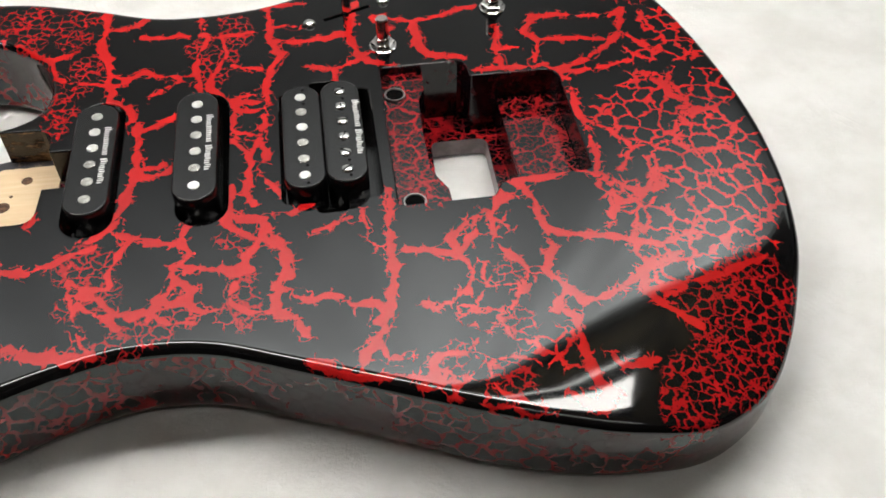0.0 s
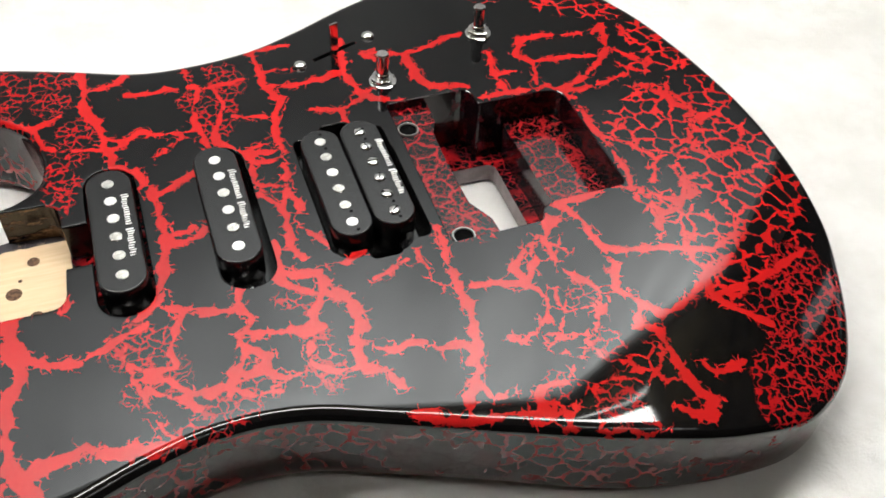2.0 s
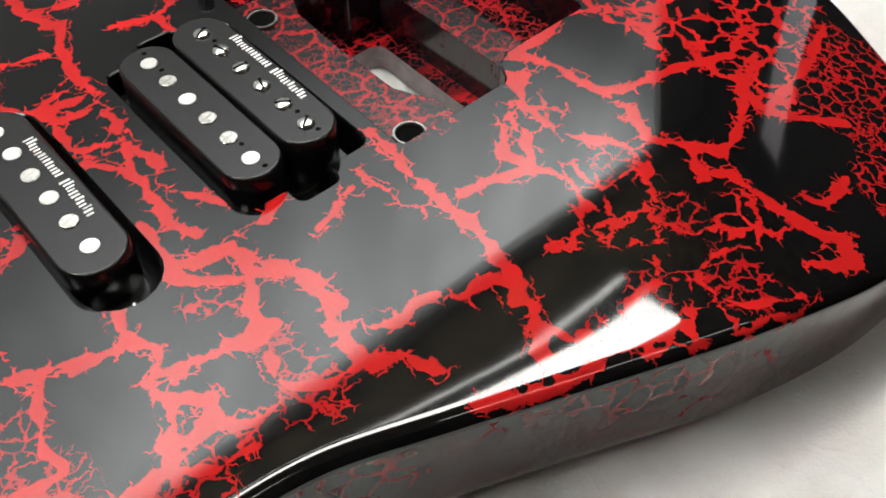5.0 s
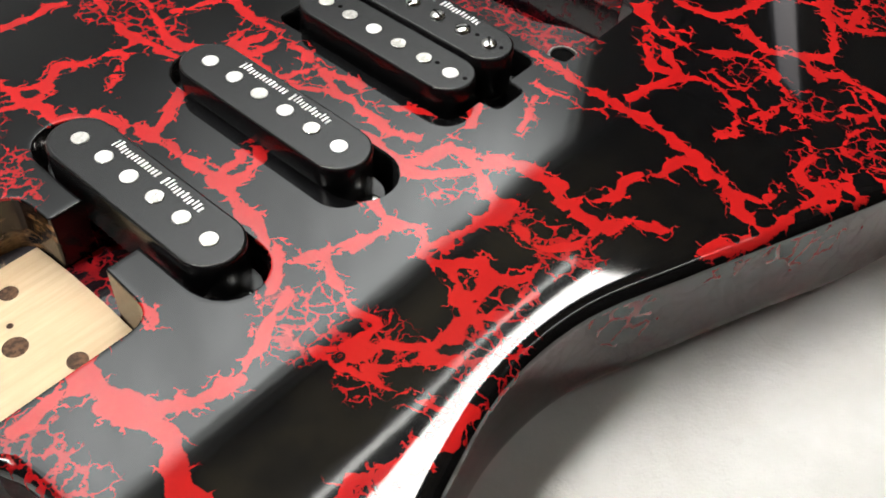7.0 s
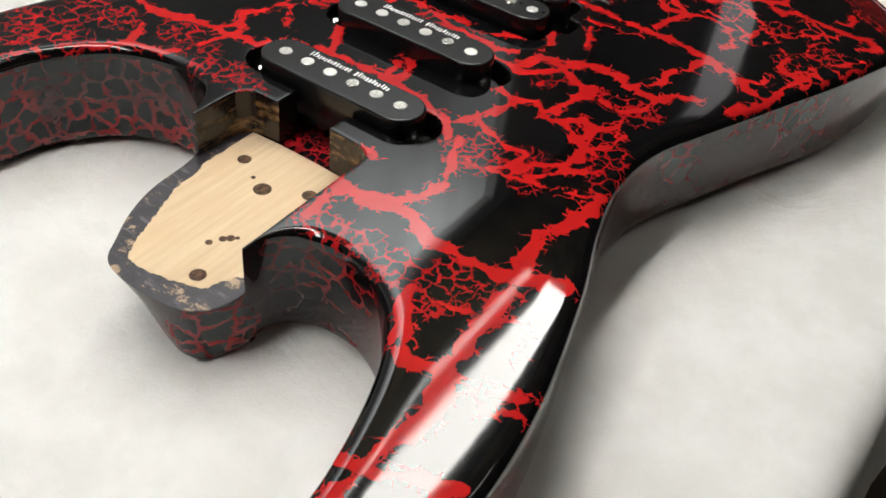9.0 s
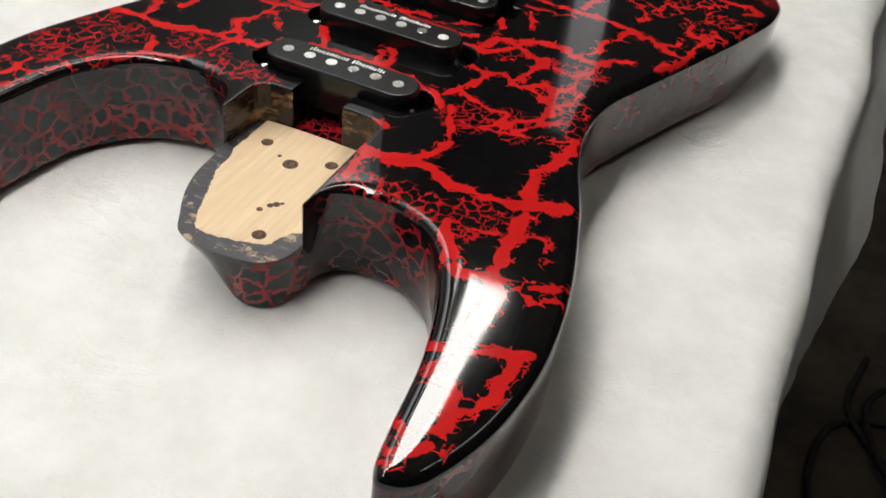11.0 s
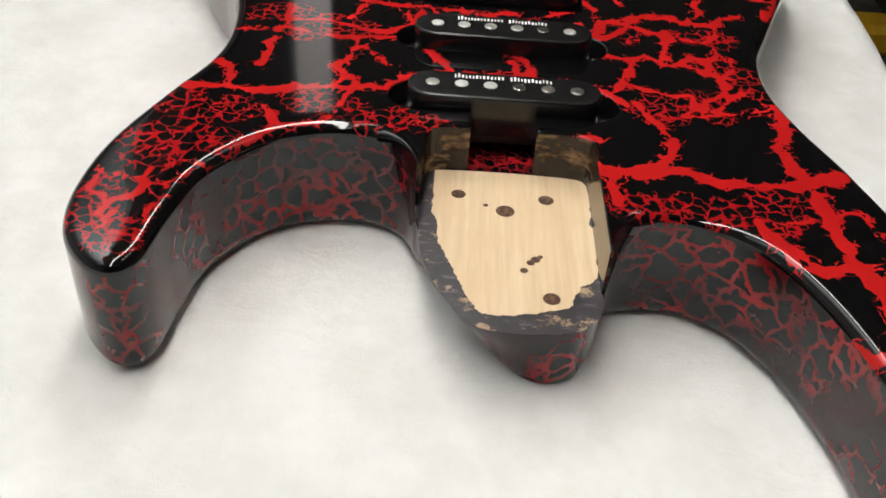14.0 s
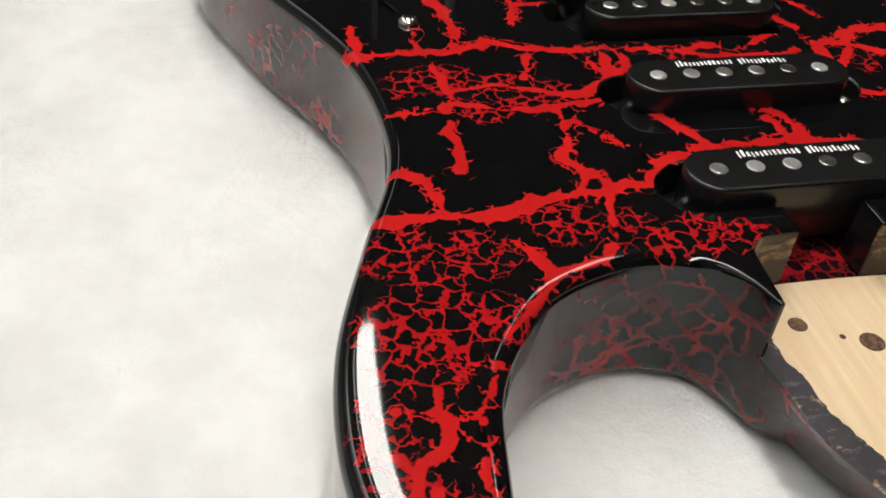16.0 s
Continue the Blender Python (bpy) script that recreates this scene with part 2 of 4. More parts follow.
M_FLOOR = mottled("grimy_concrete", rgb(0.055, 0.043, 0.032), rgb(0.12, 0.098, 0.075), 7, 0.85, bump=0.3)
M_TABLE = mottled("worn_plywood", rgb(0.20, 0.13, 0.07), rgb(0.30, 0.20, 0.11), 12, 0.7, bump=0.1)
M_HOUSING = mottled("white_enamel", rgb(0.55, 0.55, 0.54), rgb(0.62, 0.62, 0.60), 5, 0.4)
M_TUBE = glow("tube_glow", rgb(1.0, 0.97, 0.92), TUBE_GLOW)
M_FILL_TUBE = glow("fill_tube_glow", rgb(1.0, 0.97, 0.92), FILL_GLOW)
M_YELLOW = mottled("yellow_plastic", rgb(0.70, 0.37, 0.015), rgb(0.78, 0.45, 0.03), 40, 0.45, bump=0.1)
M_RUBBER = mottled("black_rubber", rgb(0.012, 0.012, 0.012), rgb(0.03, 0.03, 0.03), 60, 0.6, bump=0.1)

# ---- building ----


def part(name, verts, faces, mat, parent=None, label="", smooth=False):
    me = bpy.data.meshes.new(name)
    me.from_pydata([tuple(v) for v in verts], [], [tuple(f) for f in faces])
    me.materials.append(mat)
    if smooth:
        me.polygons.foreach_set("use_smooth", [True] * len(me.polygons))
    me.update()
    ob = new(name, me)
    ob.parent = parent
    return tagged(ob, label)


def from_bm(name, bm, mat, parent=None, label="", smooth=False):
    me = bpy.data.meshes.new(name)
    bm.to_mesh(me)
    bm.free()
    me.materials.append(mat)
    if smooth:
        me.polygons.foreach_set("use_smooth", [True] * len(me.polygons))
    ob = new(name, me)
    ob.parent = parent
    return tagged(ob, label)


def thing(name, place, label, category, group="", kind=""):
    ob = new(name)
    ob.location = place
    ob.empty_display_size = 0.01
    return tagged(ob, label, category, group, kind)


def loft(rings, cap_first=False, cap_last=False, closed=True):
    """Verts and faces of rings of equal length, joined one to the next."""
    n = len(rings[0])
    verts = [p for ring in rings for p in ring]
    faces = []
    for k in range(len(rings) - 1):
        for i in range(n if closed else n - 1):
            j = (i + 1) % n
            faces.append((k * n + i, k * n + j, (k + 1) * n + j, (k + 1) * n + i))
    if cap_first:
        faces.append(tuple(range(n))[::-1])
    if cap_last:
        faces.append(tuple((len(rings) - 1) * n + i for i in range(n)))
    return verts, faces


def circle(cx, cy, r, n=20):
    return [(cx + r * math.cos(2 * math.pi * i / n), cy + r * math.sin(2 * math.pi * i / n)) for i in range(n)]


def stadium(cx, cy, length, width, n=12):
    """A loop with round ends, long in y."""
    r, h = width / 2, (length - width) / 2
    out = [(cx + r * math.cos(a), cy + h + r * math.sin(a)) for a in np.linspace(0, math.pi, n)]
    return out + [(cx + r * math.cos(a), cy - h + r * math.sin(a)) for a in np.linspace(math.pi, 2 * math.pi, n)]


def rounded(points, radii, n=5):
    """A polygon with its corners rounded."""
    out, k = [], len(points)
    for i, (p, r) in enumerate(zip(points, radii)):
        p, a, b = Vector(p), Vector(points[i - 1]), Vector(points[(i + 1) % k])
        if r <= 0:
            out.append(tuple(p))
            continue
        u, v = (a - p).normalized(), (b - p).normalized()
        half = math.acos(max(-1, min(1, u.dot(v)))) / 2
        reach = min(r / math.tan(half), 0.48 * (a - p).length, 0.48 * (b - p).length)
        start, end = p + u * reach, p + v * reach
        for s in np.linspace(0, 1, n):
            out.append(tuple((1 - s) ** 2 * start + 2 * s * (1 - s) * p + s * s * end))
    return out


def grown(loop, d):
    """A loop (anticlockwise) pushed out by d; d is one number or one a point."""
    pts = np.array(loop, float)
    ahead, back = np.roll(pts, -1, 0) - pts, pts - np.roll(pts, 1, 0)
    t1 = ahead / np.maximum(np.linalg.norm(ahead, axis=1, keepdims=True), 1e-9)
    t0 = back / np.maximum(np.linalg.norm(back, axis=1, keepdims=True), 1e-9)
    n = np.stack([t0[:, 1] + t1[:, 1], -t0[:, 0] - t1[:, 0]], 1)
    n /= np.maximum(np.linalg.norm(n, axis=1, keepdims=True), 0.6)
    return pts + n * np.reshape(d, (-1, 1))


def inside(points, loop):
    """Which points lie in a loop."""
    x, y = points[:, 0], points[:, 1]
    hit = np.zeros(len(points), bool)
    pts = np.array(loop)
    for (x0, y0), (x1, y1) in zip(pts, np.roll(pts, -1, 0)):
        if y0 != y1:
            hit ^= ((y0 > y) != (y1 > y)) & (x < (x1 - x0) * (y - y0) / (y1 - y0) + x0)
    return hit


def way_to(points, line):
    """Distance from points to a dense row of points."""
    out = np.empty(len(points))
    line = np.array(line)
    for i in range(0, len(points), 4000):
        d = points[i : i + 4000, None] - line[None]
        out[i : i + 4000] = np.sqrt((d * d).sum(2).min(1))
    return out


def glide(points, step=1.6):
    """A smooth open line through control points, in even steps."""
    pts = np.array(points, float)
    pts = np.vstack([2 * pts[0] - pts[1], pts, 2 * pts[-1] - pts[-2]])
    out = []
    for k in range(1, len(pts) - 2):
        p0, p1, p2, p3 = pts[k - 1 : k + 3]
        n = max(2, int(round(np.linalg.norm(p2 - p1) / step)))
        for s in np.arange(n) / n:
            out.append(0.5 * (2 * p1 + (p2 - p0) * s + (2 * p0 - 5 * p1 + 4 * p2 - p3) * s**2 + (3 * p1 - p0 - 3 * p2 + p3) * s**3))
    return np.array(out + [pts[-2]])


def box(cx, cy, cz, sx, sy, sz, bevel=0.0):
    bm = bmesh.new()
    bmesh.ops.create_cube(bm, size=1.0)
    bmesh.ops.scale(bm, vec=(sx, sy, sz), verts=bm.verts)
    if bevel:
        bmesh.ops.bevel(bm, geom=bm.edges[:], offset=bevel, segments=2, affect="EDGES")
    bmesh.ops.translate(bm, vec=(cx, cy, cz), verts=bm.verts)
    return bm


def turned(profile, n=20, cx=0.0, cy=0.0):
    """A turned solid from (radius, height) pairs, bottom to top."""
    rings = [[(x, y, z) for x, y in circle(cx, cy, max(r, 1e-5), n)] for r, z in profile]
    return loft(rings, True, True)


def cord(points, radius, n=8, step=0.012):
    """A round cord along a smooth line."""
    line = glide(points, step)
    rings = []
    for i, p in enumerate(line):
        ahead = Vector(line[min(i + 1, len(line) - 1)] - line[max(i - 1, 0)]).normalized()
        side = ahead.cross((0.13, 0.21, 0.97)).normalized()
        up = side.cross(ahead)
        rings.append([tuple(Vector(p) + radius * (math.cos(a) * side + math.sin(a) * up)) for a in np.linspace(0, 2 * math.pi, n, False)])
    return loft(rings, True, True)


# ---- the guitar body, in millimetres from the middle of the neck pickup, top face at 44 ----
TOP, DECK = 44.0, 26.0
# Control points of the outline: neck side of the bass horn round to the tail, then on to the treble cutaway.
BASS = [(-83.5, -31.5), (-75, -32.2), (-68.5, -36.5), (-64.8, -45), (-64.5, -57), (-69.5, -70), (-79, -80.3), (-98, -90), (-125, -97.5), (-153, -101), (-167, -103.5), (-171, -108), (-164, -118), (-139, -128), (-108, -131.5), (-74, -128), (-33, -117.8), (-4, -108), (22, -102.5), (50, -104.6), (79, -115.3), (114, -129.5), (148, -142.6), (181, -151.6), (204, -154.5), (224, -154), (240, -148), (256, -136), (269.5, -117), (280, -96), (288.5, -74), (293, -49), (294, -24)]
TREBLE = [(292.5, 2), (289, 28), (284, 58), (276, 89), (262, 118), (244, 142), (220, 157), (190, 160), (160, 150), (128, 137), (98, 122), (72, 112), (42, 108), (18, 110), (-10, 120), (-42, 130), (-70, 132.5), (-90, 128.5), (-103, 118.5), (-105.5, 109), (-98, 103.5), (-80, 101.2), (-60, 97.6), (-45, 89.5), (-33.5, 78.5), (-26.8, 63), (-25.8, 50), (-29.5, 38.5), (-36.5, 32), (-44.5, 28.8)]
rim_line = glide(BASS + TREBLE)
ROUT_N, ROUT_M = (0.0, 0.0, 84.0, 21.0), (46.0, 0.0, 84.0, 21.0)


def pocket_slot():
    """Treble corner, back wall, channel, round the neck pickup's rout, and back to the bass corner."""
    x0 = ROUT_N[0] - ROUT_N[3] / 2
    first = rounded([(-44.2, 27.7), (-21, 26.6), (-20.5, 11.5), (x0, 11.5)], [0, 8, 0.8, 0], 7)
    last = rounded([(x0, -11.5), (-20.5, -11.5), (-21.6, -31.0), (-82.6, -30.6)], [0, 0.8, 7, 0], 6)
    ring = stadium(*ROUT_N)[::-1]
    k = next(i for i, (x, y) in enumerate(ring) if x < -10.4 and y > 0)
    ring = ring[k:] + ring[:k]
    out = [first[0]]
    for p in first[1:] + ring + last:
        q = out[-1]
        n = max(1, int(math.dist(p, q) / 2.0))
        out += [(q[0] + (p[0] - q[0]) * s / n, q[1] + (p[1] - q[1]) * s / n) for s in range(1, n + 1)]
    return out


slot = pocket_slot()
outline = np.vstack([rim_line, slot])
n_rim = len(rim_line)
ease = np.minimum(np.arange(n_rim), np.arange(n_rim)[::-1]) / 14.0
radius = np.r_[0.5 + 3.5 * np.clip(ease, 0, 1) ** 2, np.full(len(slot), 0.6)]
inner = grown(outline, -radius)
dome_line = rim_line


def smooth01(v):
    v = np.clip(v, 0, 1)
    return v * v * (3 - 2 * v)


def fall(pts, d=None):
    """How far the top lies below its flat middle: eased at the rim, and cut away for the forearm towards the tail."""
    d = way_to(pts, dome_line) if d is None else d
    arm = np.maximum(0.75 * pts[:, 0] - 0.66 * pts[:, 1] - 187, 0)
    soft = 0.0016 + 0.0006 * smooth01(-pts[:, 0] / 60) * (1 + 1.5 * smooth01(pts[:, 1] / 40))
    return soft * np.maximum(12 - d, 0) ** 2 + 0.0017 * arm**2


def evenly(loop, step):
    """A closed loop cut into steps no longer than step."""
    out = []
    for p, q in zip(loop, list(loop[1:]) + [loop[0]]):
        n = max(1, int(math.ceil(math.dist(p, q) / step)))
        out += [(p[0] + (q[0] - p[0]) * s / n, p[1] + (q[1] - p[1]) * s / n) for s in range(n)]
    return out


TREM = evenly(rounded([(126, -41.7), (166.5, -41.2), (170, -34.5), (176, -31.4), (210.5, -31.2), (210.5, 39.6), (168.7, 39.4), (167.7, 51.6), (127, 51)], [2, 3, 2, 3, 3.5, 8, 1.5, 7, 2.5]), 3.0)
HUM = evenly(rounded([(79, -35), (93, -35), (93, -41.5), (106, -41.5), (106, -35), (120.5, -35), (120.5, 37), (106, 37), (106, 44), (93, 44), (93, 37), (79, 37)], [4, 1, 3, 3, 1, 4, 4, 1, 3, 3, 1, 4]), 3.0)
MID = evenly(stadium(*ROUT_M), 3.0)
SWITCH = evenly([(115 + c * 0.927 - s * 0.375, 98.5 + c * 0.375 + s * 0.927) for c, s in [(-12.5, -0.9), (12.5, -0.9), (12.5, 0.9), (-12.5, 0.9)]], 3.0)
HOLES = [TREM, HUM, MID, SWITCH]


def top_mesh(step=1.45):
    """Points and triangles of the top face between its rim and the routs."""
    from_hole = [grown(h, 0.5) for h in HOLES]
    x, y = np.meshgrid(np.arange(-172, 290, step), np.arange(-162, 164, step))
    x[1::2] += step / 2
    pts = np.stack([x.ravel(), y.ravel()], 1)
    keep = inside(pts, inner)
    for h in from_hole:
        keep &= ~inside(pts, h)
    pts = pts[keep]
    pts = pts[(way_to(pts, np.vstack(from_hole)) > 0.75) & (way_to(pts, inner) > 6.6)]
    for d in (1.2, 2.5, 3.9, 5.4):
        row = grown(inner, -d)
        far = np.r_[True, np.linalg.norm(np.diff(row, axis=0), axis=1) > 0.5]
        row = row[far & inside(row, inner)]
        for h in from_hole:
            row = row[~inside(row, h)]
        row = row[(way_to(row, inner) > 0.93 * d) & (way_to(row, np.vstack(from_hole)) > 0.9)]
        pts = np.vstack([pts, row])
    loops = [inner] + from_hole
    verts = np.vstack(loops + [pts])
    edges, start = [], 0
    for loop in loops:
        n = len(loop)
        edges += [(start + i, start + (i + 1) % n) for i in range(n)]
        start += n
    done = geometry.delaunay_2d_cdt([Vector(v) for v in verts], edges, [], 0, 1e-5)
    flat, tris = np.array([tuple(v) for v in done[0]]), np.array([tuple(f) for f in done[2]])
    mid = flat[tris].mean(1)
    good = inside(mid, inner)
    for h in from_hole:
        good &= ~inside(mid, h)
    return flat, tris[good]


# ---- the splits of the lacquer ----
# Half width and course of each main split, area by area.
WAIST_SPLITS = [(1.1, [(69, 41), (60, 36)]), (2.1, [(16, 24), (18, 11), (18, -2), (17, -13), (14, -27), (10, -39), (5, -44), (-1, -46)]), (1.3, [(16, -5), (24, -5), (30, -4)]), (2.0, [(9, -40), (15, -44), (22, -46), (30, -50), (38, -50), (40, -42)]), (1.4, [(38, -50), (42, -56), (39, -63), (44, -65), (50, -66), (57, -66), (66, -68)]), (1.3, [(36, -64), (38, -70), (33, -78), (30, -79)]), (1.4, [(18, -46), (13, -58), (11, -64), (13, -71), (4, -71), (-3, -65)])]
WAIST_SPLITS_B = [(1.8, [(58, -21), (57, -31), (55, -38), (65, -41), (72, -42), (81, -40), (90, -36)]), (2.1, [(72, -42), (70, -52), (78, -56), (80, -66), (79, -75)]), (1.5, [(70, -52), (64, -61), (62, -70), (56, -68)]), (1.2, [(55, -40), (60, -47), (69, -53)]), (1.4, [(70, 9), (66, -3), (66, -15), (64, -24), (67, -32)]), (1.2, [(57, 9), (63, 2), (65, -5)]), (0.7, [(69, -14), (74, -22), (81, -32)]), (1.3, [(106, -46), (90, -52)]), (0.8, [(111, -42), (112, -58), (115, -64)])]
WAIST_SPLITS_C = [(1.9, [(123, -33), (122, -45), (120, -57), (121, -66), (120, -80), (118, -92), (112, -102)]), (1.5, [(125, -67), (134, -67), (146, -72), (154, -62), (156, -54)]), (1.2, [(172, -43), (153, -54), (144, -63), (146, -72)]), (1.7, [(177, -36), (182, -45), (182, -60), (187, -66), (207, -70), (225, -76), (243, -70)]), (1.6, [(182, -60), (184, -73), (177, -84), (185, -94), (189, -101), (202, -98), (214, -90), (225, -80)]), (1.2, [(146, -72), (151, -80), (147, -91), (135, -97), (130, -94)]), (0.9, [(155, -77), (154, -89), (165, -89), (177, -84)])]
WAIST_SPLITS_D = [(1.0, [(171, -85), (164, -98), (158, -107), (160, -115), (168, -117)]), (1.8, [(185, -94), (178, -104), (185, -107), (185, -116), (185, -127), (187, -136)]), (1.5, [(216, -88), (214, -97), (220, -104), (232, -115)]), (1.2, [(216, -98), (246, -92), (270, -83)]), (1.3, [(158, -105), (148, -113), (141, -119), (132, -118), (127, -126)]), (0.9, [(141, -119), (149, -124), (158, -122), (168, -125)]), (0.8, [(149, -124), (149, -132), (153, -138), (168, -145)]), (1.8, [(103, -91), (112, -92), (116, -98), (112, -108), (106, -114), (104, -124), (98, -122), (86, -114)])]
WAIST_SPLITS_E = [(1.0, [(112, -108), (114, -117), (124, -118)]), (1.4, [(104, -124), (116, -125), (127, -129), (141, -130)]), (1.5, [(79, -73), (75, -79), (82, -83), (87, -86), (98, -86)]), (1.4, [(76, -80), (74, -90), (82, -95), (86, -104)]), (1.4, [(60, -74), (58, -81), (59, -86), (67, -90), (74, -90)]), (1.5, [(38, -70), (44, -76), (42, -82), (38, -82), (31, -80), (28, -89)]), (1.2, [(42, -82), (48, -87), (56, -86)]), (1.5, [(1, -72), (10, -76), (15, -83), (22, -86), (28, -85), (37, -91), (46, -92)]), (0.9, [(1, -76), (6, -82), (11, -84), (18, -91)])]
POCKET_SPLITS = [(1.8, [(7, -47), (-13, -56), (-19, -59), (-30, -56), (-37, -51), (-38, -44)]), (1.2, [(-38, -44), (-42, -37), (-49, -34), (-61, -36)]), (1.1, [(-24, -20), (-22, -30), (-23, -34)]), (1.3, [(-75, -81), (-65, -78), (-85, -91)])]
BASS_HORN_SPLITS = [(2.3, [(-42, -33), (-42, -45), (-39, -58), (-45, -70), (-44, -83), (-44, -95), (-39, -105), (-36, -113)]), (1.2, [(-26, -25), (-39, -31)]), (1.2, [(45, -76), (32, -84), (19, -84)]), (2.2, [(9, -102), (-10, -100), (-21, -94), (-35, -98), (-42, -101)]), (0.9, [(-4, -53), (-4, -66), (0, -79), (3, -93), (9, -102)]), (2.2, [(-46, -101), (-66, -101), (-84, -104)]), (2.9, [(-87, -105), (-95, -107), (-104, -107)]), (2.2, [(-106, -106), (-115, -104), (-120, -105)]), (1.4, [(-76, -83), (-84, -86), (-88, -91), (-83, -104), (-83, -113), (-80, -122), (-77, -127)])]
BASS_HORN_SPLITS_B = [(1.0, [(-83, -113), (-89, -118), (-83, -127)]), (0.9, [(-60, -101), (-56, -113), (-68, -116)]), (0.8, [(-81, -85), (-74, -83), (-65, -86), (-61, -96)]), (1.7, [(-113, -93), (-121, -96), (-120, -105), (-116, -114), (-110, -126)]), (1.6, [(-128, -103), (-134, -111), (-142, -114), (-149, -114)]), (1.9, [(-114, -124), (-124, -122), (-131, -124), (-142, -117), (-149, -114)]), (0.9, [(-130, -97), (-133, -102), (-128, -103), (-120, -105)]), (1.2, [(-149, -99), (-155, -106), (-150, -111), (-149, -114), (-156, -119)]), (1.2, [(-157, -98), (-162, -104), (-160, -111), (-155, -114)]), (1.2, [(-159, -98), (-166, -103), (-166, -109)])]
TREBLE_SPLITS = [(1.6, [(78, 117), (75, 109), (76, 95), (76, 80), (81, 68), (76, 58), (73, 44), (75, 27)]), (1.2, [(97, 110), (79, 110)]), (0.8, [(92, 90), (77, 92)]), (1.5, [(75, 27), (61, 28), (52, 40), (47, 51)]), (1.0, [(71, 58), (58, 62)]), (1.0, [(67, 88), (50, 86), (44, 82)]), (0.7, [(47, 51), (51, 60), (55, 71), (53, 85)]), (1.1, [(42, 107), (42, 97), (46, 87), (43, 76), (40, 65), (42, 52), (43, 43)]), (1.8, [(43, 89), (30, 90), (22, 89), (14, 91)]), (1.6, [(40, 58), (27, 57), (16, 62), (8, 58), (-1, 64)])]
TREBLE_SPLITS_B = [(0.8, [(35, 54), (26, 49), (21, 42)]), (1.8, [(14, 113), (14, 105), (11, 102), (3, 99), (-3, 100)]), (1.9, [(-5, 120), (-5, 111), (-3, 100), (-6, 90), (-4, 82), (-1, 75), (0, 64), (3, 54), (3, 43), (11, 38), (14, 27)]), (1.6, [(36, 30), (26, 24), (17, 19)]), (1.6, [(34, -4), (30, -10), (20, -10)]), (1.3, [(0, 55), (-13, 58), (-21, 61), (-25, 66)]), (1.4, [(-16, 84), (-23, 80), (-29, 78)]), (1.0, [(-25, 66), (-27, 75), (-34, 83), (-42, 90), (-47, 94)])]
TREBLE_SPLITS_C = [(0.9, [(-52, 99), (-60, 100), (-65, 104), (-72, 105), (-78, 106), (-85, 106)]), (1.1, [(-58, 111), (-63, 112), (-67, 110), (-66, 104)]), (0.9, [(-63, 121), (-64, 113)]), (1.2, [(-67, 110), (-73, 113), (-76, 118), (-83, 120)]), (1.0, [(-60, 126), (-69, 126), (-71, 127), (-74, 122), (-78, 118)]), (1.0, [(-57, 108), (-53, 103), (-53, 95)])]
TREBLE_HORN_SPLITS = [(0.9, [(-82, 116), (-89, 117), (-89, 124)]), (1.0, [(-91, 114), (-93, 105)])]
CONTROL_SPLITS = [(1.5, [(132, 93), (147, 87), (156, 88), (167, 93), (179, 96)]), (2.0, [(147, 87), (147, 71), (151, 58), (166, 55)]), (1.6, [(208, 82), (223, 82), (246, 77), (254, 83)]), (1.4, [(208, 82), (200, 69), (207, 63), (224, 62), (238, 59)]), (1.7, [(254, 83), (248, 64), (239, 54), (229, 46), (212, 38), (205, 43)]), (1.3, [(207, 63), (201, 45)]), (1.1, [(188, 76), (184, 58), (185, 46)]), (1.0, [(184, 58), (196, 58)]), (1.3, [(172, 43), (208, 42), (214, 30), (213, 13), (214, -10), (214, -26), (211, -34)])]
CONTROL_SPLITS_B = [(1.3, [(214, 36), (225, 36), (238, 38), (247, 40)]), (1.0, [(248, 64), (254, 55), (265, 46)]), (1.5, [(252, 25), (258, 20), (258, 13), (264, 8)]), (1.0, [(258, 20), (264, 32)]), (2.0, [(78, 78), (94, 77), (106, 79), (115, 82)]), (1.6, [(119, 106), (114, 78), (117, 68), (118, 61)]), (1.4, [(93, 57), (106, 53), (118, 59), (135, 51)]), (1.3, [(106, 53), (106, 42)]), (1.2, [(118, 61), (130, 65), (135, 83), (127, 94)]), (1.6, [(60, 34), (58, 15), (69, 9), (74, 12)]), (2.0, [(61, 35), (72, 33)]), (1.5, [(74, 31), (71, 8), (73, -6)])]
TAIL_SPLITS = [(1.7, [(168, -40), (162, -55), (162, -68), (169, -78), (174, -87), (168, -95)]), (1.6, [(218, -69), (216, -80), (220, -86), (233, -81)]), (1.3, [(214, -36), (216, -50), (209, -65)]), (1.3, [(201, -30), (214, -36), (226, -48), (239, -45)]), (1.7, [(175, -34), (188, -34), (201, -30)]), (1.0, [(215, -53), (227, -51), (237, -35)]), (1.0, [(214, 1), (224, -8), (231, -20), (222, -34)]), (0.9, [(231, -20), (250, -19), (257, -27), (274, -24)]), (0.9, [(250, -19), (258, -1), (275, 2)]), (1.5, [(194, -123), (198, -130), (210, -128)]), (2.0, [(177, -140), (184, -145), (191, -141)])]
SPLITS = WAIST_SPLITS + WAIST_SPLITS_B + WAIST_SPLITS_C + WAIST_SPLITS_D + WAIST_SPLITS_E + POCKET_SPLITS + BASS_HORN_SPLITS + BASS_HORN_SPLITS_B + TREBLE_SPLITS + TREBLE_SPLITS_B + TREBLE_SPLITS_C + TREBLE_HORN_SPLITS + CONTROL_SPLITS + CONTROL_SPLITS_B + TAIL_SPLITS
